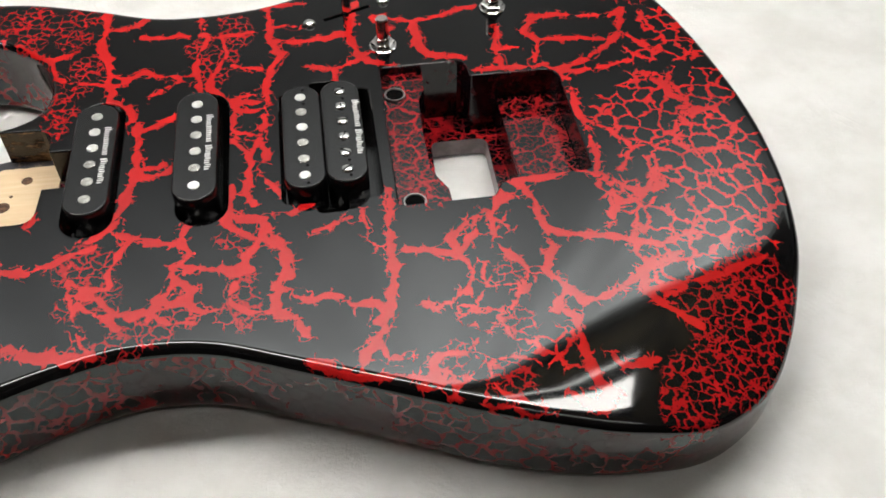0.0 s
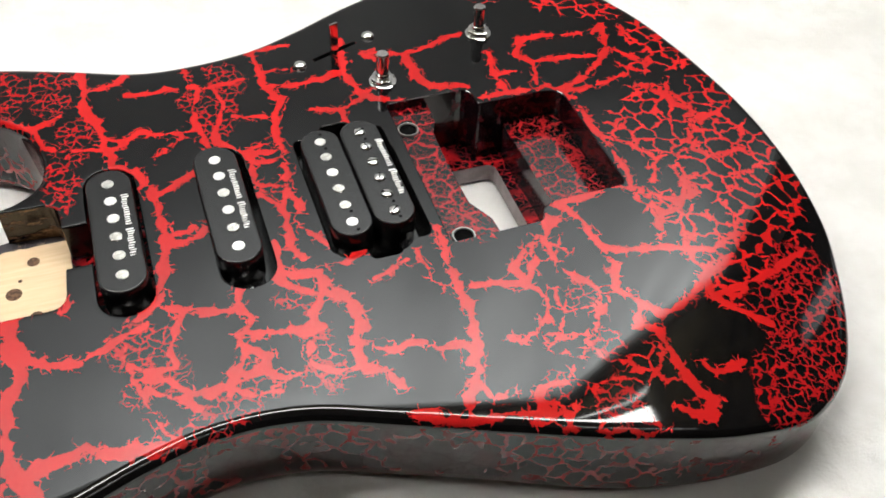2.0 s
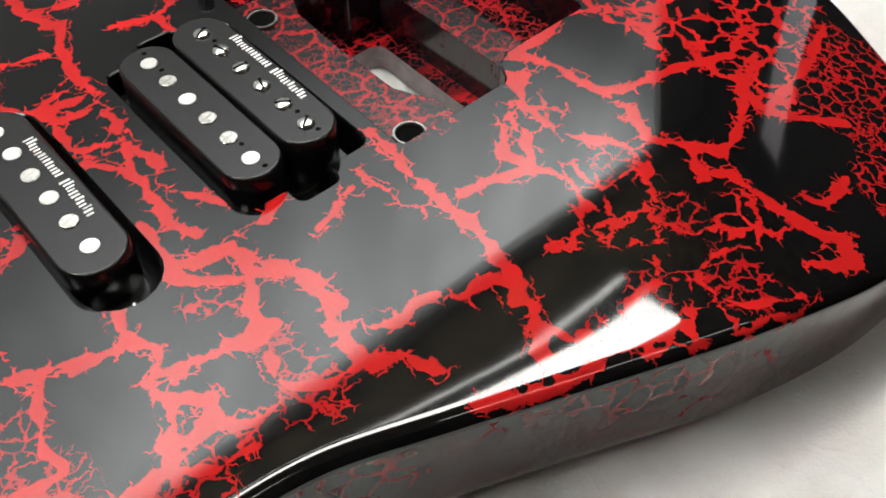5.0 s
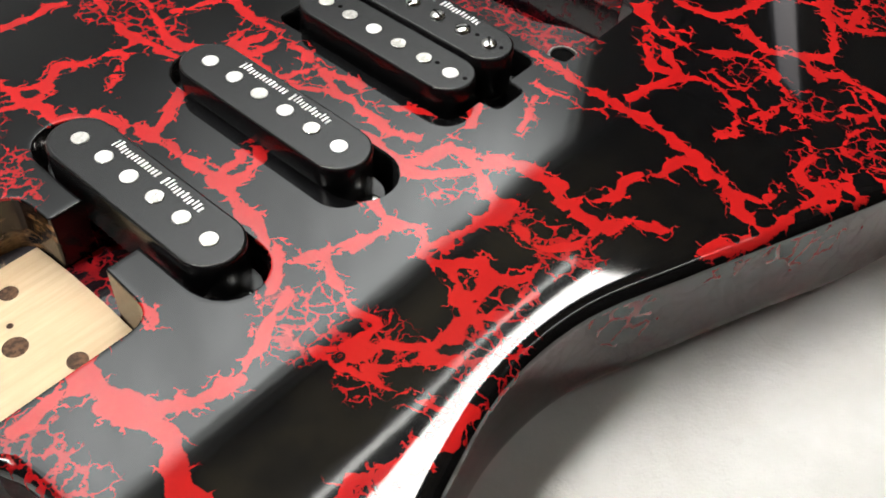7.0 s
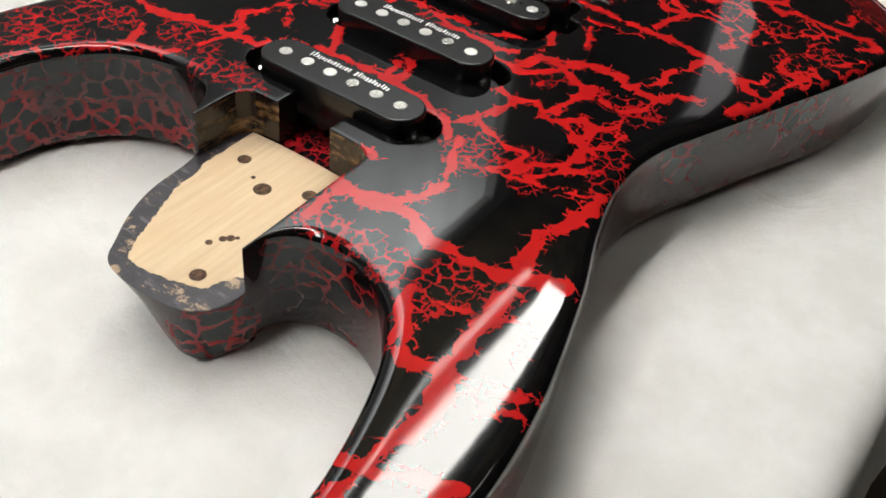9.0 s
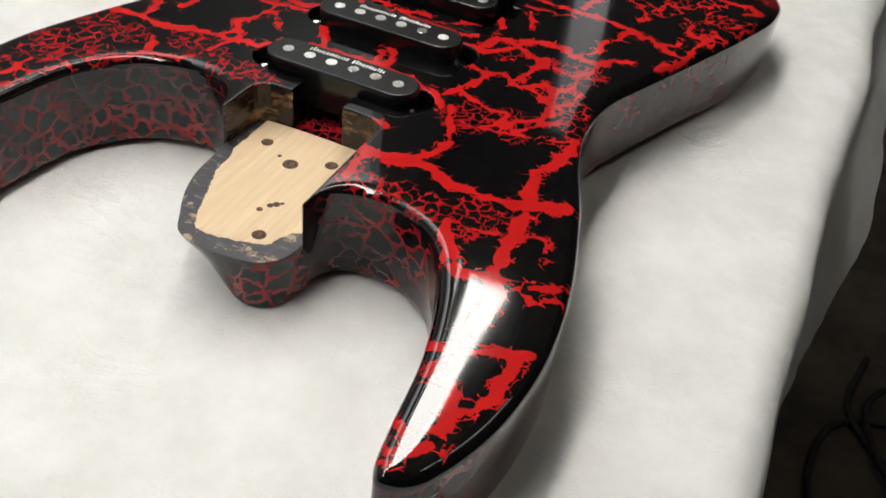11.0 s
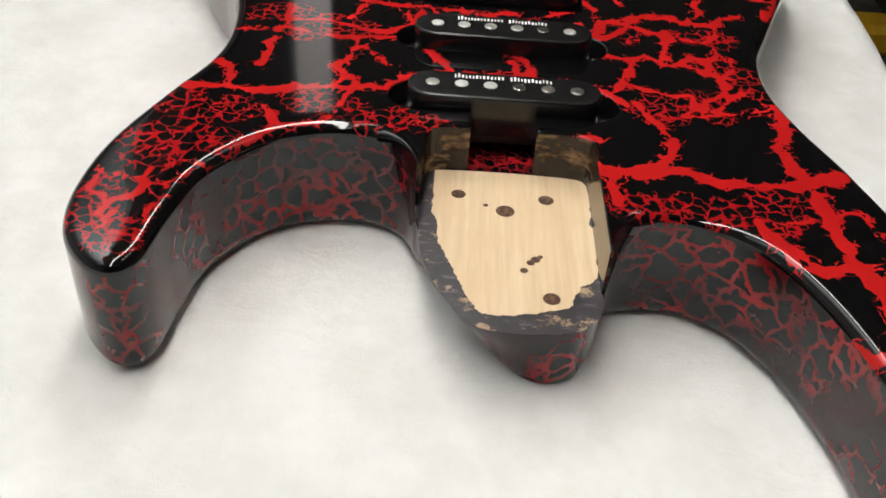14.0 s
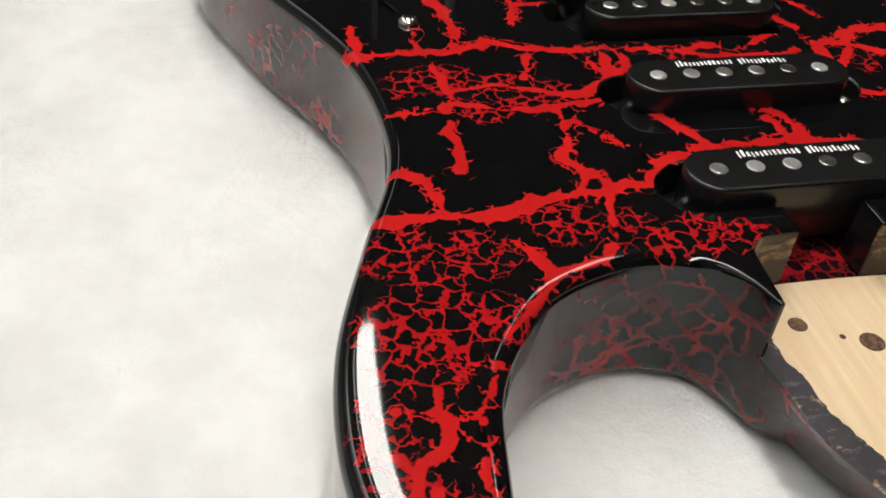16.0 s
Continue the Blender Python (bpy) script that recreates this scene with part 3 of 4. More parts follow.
# Middle and reach of the places where the lacquer broke up small, and of those where it broke into middling pieces.
FINE_SPOTS = [(-93, 112, 9), (-84, 122, 9), (-70, 124, 7), (-17, 113, 9), (-31, 108, 9), (-19, 94, 9), (-40, 117, 9), (-48, 109, 9), (-40, 94, 8), (-53, 117, 7), (-14, 54, 8), (-18, 36, 8), (-21, 25, 7), (55, 71, 7), (50, 55, 7), (58, 98, 7), (-23, 46, 5), (-59, -38, 7), (-60, -48, 7), (-58, -58, 7), (-60, -68, 8), (-60, -78, 9), (-59, -88, 8), (-55, -95, 7), (62, -90, 9), (29, -92, 10), (17, -99, 8), (63, -72, 6), (-64, -84, 9), (-52, -83, 7), (-61, -53, 7), (-2, -80, 6), (33, -85, 7)]
FINE_SPOTS_B = [(64, -82, 6), (1, -54, 8), (10, -57, 6), (4, -65, 6), (55, -52, 5), (63, -56, 5), (134, -34, 9), (140, -39, 7), (163, -109, 7), (157, -131, 9), (137, -118, 6), (164, -82, 5), (-2, -60, 8), (10, -73, 8), (242, -110, 16), (240, -131, 18), (221, -133, 9), (259, -110, 14), (217, -146, 11), (261, -90, 12), (249, -121, 14), (268, -98, 10), (43, 77, 8), (47, 63, 8), (60, 87, 9), (-10, 71, 9)]
FINE_SPOTS += FINE_SPOTS_B
LOOSE_SPOTS = [(224, -94, 12), (246, -76, 14), (232, 3, 14), (255, 16, 14), (247, -36, 14), (227, -60, 10), (257, -50, 14), (266, -68, 14), (269, -24, 14), (276, -47, 14), (259, -12, 14), (274, 49, 12), (150, -100, 8), (256, 47, 8), (240, -4, 14), (268, 6, 14), (275, -17, 14), (264, -44, 14), (267, -61, 14), (261, -88, 12), (248, 23, 10), (218, -46, 9), (234, -84, 10), (236, -100, 12), (132, -129, 8), (177, -121, 9), (166, -56, 5), (154, -141, 10), (235, 130, 16), (258, 100, 14)]
LOOSE_SPOTS_B = [(272, 70, 12), (284, 20, 12), (286, -20, 12), (205, 132, 12), (240, 110, 12), (20, -98, 7), (-20, 100, 4)]
LOOSE_SPOTS += LOOSE_SPOTS_B


def depth(pts, spots):
    """How far inside the nearest of some round places each point lies."""
    out = np.full(len(pts), -99.0)
    for x, y, r in spots:
        out = np.maximum(out, r - np.hypot(pts[:, 0] - x, pts[:, 1] - y))
    return out


def ripple(pts, scale, a, b):
    return np.array([[noise.noise((x * scale, y * scale, a)), noise.noise((x * scale, y * scale, b))] for x, y in pts])


def splits(pts):
    """Signed way to the nearest large split, and where the lacquer broke into small and middling pieces."""
    wob = ripple(pts, 0.2, 13.1, 19.7) * 1.3 + ripple(pts, 0.5, 3.3, 8.9) * 0.8
    wide = ripple(pts, 0.05, 5.5, 1.5)[:, 0]
    ragged = ripple(pts, 0.19, 25.5, 1.5)[:, 0]
    p = pts + wob
    crack = np.full(len(p), 9.0)
    for half, course in SPLITS:
        for a, b in zip(course, course[1:]):
            a, b = np.array(a, float), np.array(b, float)
            s = np.clip(((p - a) @ (b - a)) / max((b - a) @ (b - a), 1e-6), 0, 1)
            way = np.linalg.norm(p - a - s[:, None] * (b - a), axis=1)
            crack = np.minimum(crack, way - half * (1.0 + 0.5 * wide + 0.9 * ragged))
    bent = p + ripple(pts, 0.1, 3.1, 9.7) * 2.2
    fine_in, loose_in = depth(bent, FINE_SPOTS), depth(bent, LOOSE_SPOTS)
    fine = 0.5 * smooth01((fine_in + 3) / 5)
    return crack, fine, smooth01((loose_in + 4) / 5) * (1 - 2 * fine)


flat, tris = top_mesh()
crack, fine, loose = splits(flat)
drop = fall(flat)
guitar = thing("guitar_body", (0, 0, 0), "glossy black guitar body with red crackle finish lying on white fleece", "guitar body")
MM = 0.001


def shell():
    """Top face, rounded rim, walls and heel in one mesh, with the split data on its points."""
    verts = [(x, y, TOP - f) for (x, y), f in zip(flat, drop)]
    faces = [tuple(t) for t in tris]
    data = [(c, f, 0.0, l) for c, f, l in zip(crack, fine, loose)]
    n = len(outline)
    base = TOP - fall(inner)
    rings = []
    for a in np.linspace(0, math.pi / 2, 7):
        ring = inner + (outline - inner) * math.sin(a)
        rings.append((ring, base - radius * (1 - math.cos(a)), 0.0, a))
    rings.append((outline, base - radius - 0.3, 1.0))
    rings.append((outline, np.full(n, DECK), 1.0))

    def add(ring, z, flag, a=math.pi / 2):
        start = len(verts)
        c_in, f_in, l_in = splits(inner + (outline - inner) * a)
        verts.extend((x, y, float(h)) for (x, y), h in zip(ring, z))
        data.extend((float(c), float(f), flag, float(l)) for c, f, l in zip(c_in, f_in, l_in))
        return start

    starts = [add(*r) for r in rings]
    for s0, s1 in zip(starts, starts[1:]):
        for i in range(n):
            j = (i + 1) % n
            if s1 == starts[-1] and n_rim <= i < n - 1:
                continue
            faces.append((s0 + i, s1 + i, s1 + j, s0 + j))
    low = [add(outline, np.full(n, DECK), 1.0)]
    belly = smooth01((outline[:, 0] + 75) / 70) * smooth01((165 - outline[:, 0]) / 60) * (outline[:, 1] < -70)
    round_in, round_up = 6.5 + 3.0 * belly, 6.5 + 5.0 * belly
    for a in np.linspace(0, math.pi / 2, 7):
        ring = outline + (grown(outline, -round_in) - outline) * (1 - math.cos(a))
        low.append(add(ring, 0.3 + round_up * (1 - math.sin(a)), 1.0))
    for s0, s1 in zip(low, low[1:]):
        for i in range(n_rim - 1):
            faces.append((s0 + i, s1 + i, s1 + i + 1, s0 + i + 1))
    # The heel under the neck pocket.
    deck = glide([(-44.5, 28.8), (-51, 27.4), (-67, 26), (-80, 22), (-91, 16), (-100, 9.5), (-102.5, -4), (-101, -19), (-97, -26.5), (-91, -30), (-83.5, -31.5)], 2.0)
    sole = grown(outline, -round_in)
    foot = glide([tuple(sole[n_rim - 1]), (-47, 20), (-60, 14), (-75, 6), (-91, -4), (-96.5, -11), (-97, -19), (-92, -26), tuple(sole[0])], 2.0)
    k = 60
    deck = deck[np.linspace(0, len(deck) - 1, k).round().astype(int)]
    foot = foot[np.linspace(0, len(foot) - 1, k).round().astype(int)]
    heel = []
    mid = np.clip(np.minimum(np.arange(k), np.arange(k)[::-1]) / 9.0, 0, 1)[:, None]
    for s, z in [(0.0, DECK), (0.02, DECK - 1.0), (0.3, 18.0), (0.62, 9.0), (0.72, 6.0), (0.85, 3.0), (0.93, 1.4), (1.0, 0.3)]:
        start = len(verts)
        late = 1 - math.sqrt(max(0.0, 1 - max(0.0, 6.8 - z) ** 2 / 6.5**2))
        verts.extend((float(x), float(y), z) for x, y in deck + (foot - deck) * (mid * s + (1 - mid) * late))
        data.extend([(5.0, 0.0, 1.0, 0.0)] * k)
        heel.append(start)
    for s0, s1 in zip(heel, heel[1:]):
        faces.extend((s0 + i, s1 + i, s1 + i + 1, s0 + i + 1) for i in range(k - 1))
    ob = part("body", [(x * MM, y * MM, z * MM) for x, y, z in verts], faces, M_CRACKLE, guitar, "black lacquer split over red", True)
    for name, col in (("crack", 0), ("fine", 1), ("side", 2), ("loose", 3)):
        layer = ob.data.attributes.new(name, "FLOAT", "POINT")
        layer.data.foreach_set("value", np.array([d[col] for d in data], dtype=np.float32))
    bm = bmesh.new()
    bm.from_mesh(ob.data)
    bmesh.ops.remove_doubles(bm, verts=bm.verts, dist=2e-6)
    bmesh.ops.recalc_face_normals(bm, faces=bm.faces)
    for e in bm.edges:
        if len(e.link_faces) == 2 and e.calc_face_angle(0) > 0.7:
            e.smooth = False
    bm.to_mesh(ob.data)
    bm.free()
    return deck, foot


heel_edge, heel_foot = shell()


def raised(loop, z):
    return [(x * MM, y * MM, z * MM) for x, y in loop]


def lining(name, loop, floor, mat, label, lip=0.5, with_floor=True):
    """Wall and floor of a rout, with a worn lip."""
    edge = grown(loop, lip)
    h = TOP - fall(np.array(edge))
    rings = [[(x * MM, y * MM, z * MM) for (x, y), z in zip(edge, h)], [(x * MM, y * MM, (z - 0.45) * MM) for (x, y), z in zip(loop, h)], raised(loop, floor)]
    verts, faces = loft(rings, False, with_floor)
    return part(name, verts, faces, mat, guitar, label)


def slab(name, loop, top, bottom, mat, label, parent=None):
    verts, faces = loft([raised(loop, bottom), raised(loop, top)], True, True)
    return part(name, verts, faces, mat, parent or guitar, label)


lining("pickup_rout", MID, 24.0, M_TAPE, "black lined pickup rout")
lining("pickup_rout", HUM, 24.0, M_TAPE, "black lined humbucker rout with side notches")
lining("switch_slot", SWITCH, 36.0, M_TAPE, "narrow dark switch slot", 0.3)


def back():
    """The flat back on the cloth, open under the tremolo."""
    loop = np.vstack([grown(outline, -13.0)[3 : n_rim - 3], grown(heel_foot, -3.0)[2:-2]])
    hole = [(146, -41.5), (176.5, -41.5), (177, 33.4), (146, 33.4)]
    pts = [Vector(p) for p in loop] + [Vector(p) for p in hole]
    n = len(loop)
    edges = [(i, (i + 1) % n) for i in range(n)] + [(n + i, n + (i + 1) % 4) for i in range(4)]
    done = geometry.delaunay_2d_cdt(pts, edges, [], 0, 1e-5)
    spots, tri = np.array([tuple(v) for v in done[0]]), np.array([tuple(f) for f in done[2]])
    mid = spots[tri].mean(1)
    keep = inside(mid, loop) & ~inside(mid, hole)
    part("back", raised(spots, 0.35), tri[keep], M_TAPE, guitar, "flat black back")


back()


# Neck pocket and neck pickup rout.
def pocket():
    wall = [p for p in slot]
    n = len(wall)
    deep = [24.0 if x > -14 else DECK for x, y in wall]
    top = [(x * MM, y * MM, (TOP - 0.62) * MM) for x, y in wall]
    low = [(x * MM, y * MM, z * MM) for (x, y), z in zip(wall, deep)]
    pale = [i for i in range(n - 1) if wall[i][0] < -20 and wall[i + 1][0] < -20]
    verts = top + low
    part("pocket_wall", verts, [(i, i + 1, n + i + 1, n + i) for i in pale], M_SEALED, guitar, "brown sealed wood with dark overspray")
    part("pickup_rout", verts, [(i, i + 1, n + i + 1, n + i) for i in range(n - 1) if i not in pale], M_TAPE, guitar, "black lined pickup rout open to the neck pocket")
    ring = evenly(stadium(*ROUT_N), 4.0)
    verts, faces = loft([raised(ring, 23.0), raised(ring, 24.0)], True, True)
    part("rout_floor", verts, faces, M_CAVITY, guitar, "dark red sprayed rout floor")
    chan = [(-21.5, -11.5), (-9, -11.5), (-9, 11.5), (-21.5, 11.5)]
    slab("channel_floor", chan, DECK - 0.6, 20.0, M_CAVITY, "dark red sprayed channel")
    # Floor: a smeared rim all round the open end, bare wood within.
    back = [(-22.3, -30.9), (-21.2, -20), (-21.0, 0), (-21.2, 20), (-22.0, 26.6)]
    loop = [(-44.4, 28.5)] + [tuple(p) for p in heel_edge[1:-1]] + [(-83.2, -31.2)] + back
    slab("pocket_rim", loop, DECK, DECK - 0.25, M_RIM, "black primer smeared over the sanded pocket edge")
    rag = random.Random(11)
    bare = glide([(-21.6, 23.0), (-38, 23.0), (-50, 21.8), (-62, 20), (-71, 16.8), (-86, 10.8), (-94.5, 7.2), (-94.8, -6), (-91.5, -18.0), (-87, -22), (-80, -25), (-76, -29), (-70, -30.6), (-50, -30.7), (-28, -30.8), (-22.3, -28), (-20.9, -10), (-20.9, 10), (-21.6, 23.0)], 1.0)[:-1]
    bare = [(x + (1.3 * noise.noise((x * 0.2, y * 0.2, 4.0)) + rag.uniform(-0.35, 0.35)) * (x < -36), y + (1.3 * noise.noise((x * 0.2, y * 0.2, 8.0)) + rag.uniform(-0.35, 0.35)) * (x < -36)) for x, y in bare]
    wood = slab("pocket_floor", bare, DECK + 0.12, 21.0, M_WOOD, "bare pale wood with screw holes")
    for x, y, r in [(-35.5, 14.3, 2.5), (-35.8, -15.9, 2.7), (-86.8, -15.2, 2.7), (-43.7, -1.7, 3.2)]:
        verts, faces = turned([(r, 26.14), (r - 0.25, 26.2), (r - 0.6, 26.16)], 18, x, y)
        part("screw_hole", [(a * MM, b * MM, c * MM) for a, b, c in verts], faces, M_PIT, wood, "drilled hole")
    for x, y, r in [(-74.2, -7.2, 1.3), (-68.5, -11.0, 1.6), (-70.2, -9.4, 1.4), (-41.0, 4.9, 0.9), (-67.0, -12.6, 0.9)]:
        verts, faces = turned([(r, 26.14), (r - 0.2, 26.19), (r - 0.5, 26.15)], 9, x, y)
        part("pit", [(a * MM, b * MM, c * MM) for a, b, c in verts], faces, M_PIT, wood, "torn pit in the wood")


pocket()


def tremolo_cavity():
    WELL = evenly(rounded([(147, -40.5), (175.7, -40.5), (176.5, 32.6), (149, 32.6)], [2, 3, 5, 4]), 3.0)
    wall = lining("tremolo_cavity", TREM, 10.0, M_CAVITY_WALL, "recessed tremolo cavity sprayed dark red", 0.5, False)
    shelf = [(126.4, -41.3), (149.2, -41.0), (148.6, -30), (142.6, -18), (142.2, 8), (143.2, 30), (146.6, 38), (147.2, 51.0), (127.4, 50.7)]
    shelf = rounded(shelf, [1.5, 0.5, 3, 4, 3, 3, 3, 0.5, 2])
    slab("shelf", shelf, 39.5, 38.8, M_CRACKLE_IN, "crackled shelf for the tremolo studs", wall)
    slab("shelf_side", shelf, 38.8, 6.0, M_CAVITY_WALL, "dark gloss side of the shelf", wall)
    rear = rounded([(183, -31.0), (210.2, -30.9), (210.2, 39.2), (182, 39.1)], [0.5, 3, 7, 2])
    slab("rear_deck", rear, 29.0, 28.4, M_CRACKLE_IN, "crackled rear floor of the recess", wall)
    slab("deck_side", rear, 28.4, 6.0, M_CAVITY_WALL, "dark gloss side of the rear floor", wall)
    # The floor of the well has the opening for the tremolo block.
    floor = [(140, -43), (183, -43), (183, 53), (140, 53)]
    loops = [[Vector(p) for p in floor], [Vector(p) for p in WELL]]
    pts = loops[0] + loops[1]
    edges = [(i, (i + 1) % 4) for i in range(4)] + [(4 + i, 4 + (i + 1) % len(WELL)) for i in range(len(WELL))]
    done = geometry.delaunay_2d_cdt(pts, edges, [], 0, 1e-5)
    flat2, tri2 = np.array([tuple(v) for v in done[0]]), np.array([tuple(f) for f in done[2]])
    keep = ~inside(flat2[tri2].mean(1), WELL)
    part("well_floor", raised(flat2, 10.0), tri2[keep], M_CAVITY, wall, "dark sprayed floor of the well")
    verts, faces = loft([raised(WELL, 10.0), raised(WELL, 0.3)])
    part("well_wall", verts, faces, M_WELL, wall, "grey wall of the opening through the body")
    for x, y in [(133.3, -36.7), (132.5, 34.8)]:
        verts, faces = turned([(5.0, 39.4), (5.0, 40.2), (4.8, 40.5), (4.3, 40.5), (4.1, 40.2), (4.1, 39.8)], 24, x, y)
        ring = part("stud_bushing", [(a * MM, b * MM, c * MM) for a, b, c in verts], faces[:-1], M_STEEL, wall, "steel stud bushing")
        verts, faces = turned([(4.1, 39.6), (4.05, 39.9), (3.2, 39.7)], 18, x, y)
        part("bore", [(a * MM, b * MM, c * MM) for a, b, c in verts], faces, M_HOLE_SHADE, ring, "black disc painted as shade in the threaded bore")


M_CRACKLE_IN = cavity_crackle()
M_WELL = mottled("well_grey", rgb(0.16, 0.13, 0.13), rgb(0.24, 0.20, 0.20), 120, 0.3, bump=0.1)
tremolo_cavity()


# ---- pickups ----
def coil(cx, cy, z, length, width, name, parent, label):
    """A flat-topped bobbin with round ends and an eased edge."""
    rings = []
    for shrink, h in [(0.8, -16.0), (0.0, -15.5), (0.0, -0.9), (0.12, -0.5), (0.4, -0.15), (0.8, 0.0)]:
        rings.append([(x * MM, y * MM, (z + h) * MM) for x, y in stadium(cx, cy, length - 2 * shrink, width - 2 * shrink, 14)])
    verts, faces = loft(rings, True, True)
    ob = part(name, verts, faces, M_PLASTIC, parent, label, True)
    ob.data.polygons[len(ob.data.polygons) - 1].use_smooth = False
    return ob


def disc(name, x, y, z, r, mat, parent, label, up=0.35, n=20):
    verts, faces = turned([(r, -1.0), (r, up - 0.15), (r - 0.2, up)], n)
    ob = part(name, [(a * MM, b * MM, c * MM) for a, b, c in verts], faces, mat, parent, label)
    ob.location = (x * MM, y * MM, z * MM)
    return ob


def lettering(x, y, z, parent):
    """Two words of white print, kept as plain thin bars."""
    rag = random.Random(3)
    at = y + 18.2
    for k in range(27):
        if k == 14:
            at -= 1.8
            continue
        tall = 2.9 if k in (0, 1, 15, 16) else 1.9 + rag.uniform(-0.1, 0.5)
        wide = rag.choice((0.55, 0.7, 0.8))
        low = x - 1.2 - rag.choice((0.0, 0.0, 0.4))
        verts, faces = loft([[((low + a) * MM, (at - b) * MM, (z + h) * MM) for a, b in [(0, 0), (0, wide), (tall, wide), (tall, 0)]] for h in (0.02, 0.08)], True, True)
        part("print_bar", verts, faces, M_INK, parent, "white print")
        at -= wide + 0.62


def single_coil(cx, top, tall_label):
    ob = thing("single_coil_pickup", (cx * MM, 0, 0), tall_label, "pickup", "single coil pickups")
    cover = coil(0, 0, top, 70.0, 18.2, "cover", ob, "smooth black plastic cover")
    verts, faces = loft([raised(stadium(0, 0, 80, 15.5), top - 19.0), raised(stadium(0, 0, 80, 15.5), top - 13.0)], True, True)
    part("flange", verts, faces, M_PLASTIC, ob, "black fibre flange")
    for k in range(6):
        disc("pole_piece", 0, 26 - 10.4 * k, top, 2.45, M_POLE, ob, "round steel pole")
    for y in (38.5, -38.5):
        verts, faces = turned([(2.8, 0), (2.8, 0.8), (2.3, 1.6), (1.2, 2.0)], 16)
        s = part("mounting_screw", [(a * MM, b * MM, c * MM) for a, b, c in verts], faces, M_CHROME, ob, "chrome mounting screw", True)
        s.location = (0, y * MM, (top - 13.0) * MM)
    lettering(5.6, 0, top, cover)
    return ob


single_coil(0.0, 49.3, "black single coil pickup beside the neck pocket, white print")
single_coil(43.9, 51.3, "black single coil pickup in the middle rout, white print")


def humbucker():
    ob = thing("humbucker_pickup", (98 * MM, 0, 0), "black double coil humbucker with slotted screw poles beside the tremolo cavity", "pickup")
    first = coil(-8.8, 0, 51.0, 67.0, 17.3, "bobbin", ob, "black bobbin with round poles")
    second = coil(8.8, 0, 52.4, 67.0, 17.3, "bobbin", ob, "black bobbin with slotted poles")
    verts, faces = loft([raised(rounded([(-18, -34), (18, -34), (18, 34), (-18, 34)], [3] * 4), h) for h in (33.0, 38.0)], True, True)
    part("baseplate", verts, faces, M_TAPE, ob, "dark baseplate wrapped in tape")
    for s in (1, -1):
        verts, faces = loft([raised(rounded([(-5, s * 33), (5, s * 33), (4.5, s * 41), (-4.5, s * 41)], [0.5, 0.5, 2, 2]), h) for h in (34.0, 36.5)], True, True)
        part("mounting_tab", verts, faces, M_TAPE, ob, "dark mounting tab")
    for k in range(6):
        y = 25.0 - 10.2 * k
        disc("pole_piece", -8.8, y, 51.0, 2.45, M_POLE, ob, "round steel pole")
        verts, faces = turned([(2.5, -1.0), (2.5, 0.3), (2.1, 0.8), (1.0, 1.05)], 18)
        screw = part("screw_pole", [(a * MM, b * MM, c * MM) for a, b, c in verts], faces, M_CHROME, ob, "slotted screw pole", True)
        screw.location = (8.8 * MM, y * MM, 52.4 * MM)
        turn = 0.5 + 1.3 * k
        bar = [(a * math.cos(turn) - b * math.sin(turn), a * math.sin(turn) + b * math.cos(turn)) for a, b in [(-2.2, -0.3), (2.2, -0.3), (2.2, 0.3), (-2.2, 0.3)]]
        verts, faces = loft([raised(bar, 0.7), raised(bar, 1.12)], True, True)
        part("slot", verts, faces, M_HOLE_SHADE, screw, "black bar painted as shade in the screw slot")
    for x in (-8.8, 8.8):
        z = 51.0 if x < 0 else 52.4
        for y in (30.0, -20.0, -30.6, 20.2) if x < 0 else (-20.6, -29.8, 20.0):
            disc("bobbin_hole", x + 1.2, y, z, 0.85, M_HOLE_SHADE, first if x < 0 else second, "small black disc painted as shade in a hole", 0.06, 10)
    lettering(15.3, 0, 52.4, second)


humbucker()


# ---- controls ----
def control_pot(x, y, label):
    z = TOP - float(fall(np.array([[x, y]], float))[0])
    ob = thing("potentiometer", (x * MM, y * MM, z * MM), label, "potentiometer", "control pots")

    def add(name, profile, mat, text, n=24):
        verts, faces = turned(profile, n)
        return part(name, [(a * MM, b * MM, c * MM) for a, b, c in verts], faces, mat, ob, text)

    add("washer", [(6.6, 0.0), (6.6, 0.7), (6.2, 0.9)], M_CHROME, "flat steel washer")
    add("nut", [(5.6, 0.9), (5.8, 1.3), (5.8, 2.9), (5.0, 3.3)], M_CHROME, "hexagonal steel nut", 6)
    add("bushing", [(3.5, 3.0), (3.5, 5.4), (3.1, 5.7)], M_CHROME, "threaded bushing")
    add("shaft", [(3.0, 5.0), (3.0, 15.6), (2.6, 16.2)], M_CHROME, "bare steel shaft")
    return ob


control_pot(130.5, 68.0, "bare potentiometer shaft with hex nut beside the humbucker")
control_pot(189.0, 93.0, "bare potentiometer shaft with hex nut near the treble edge")


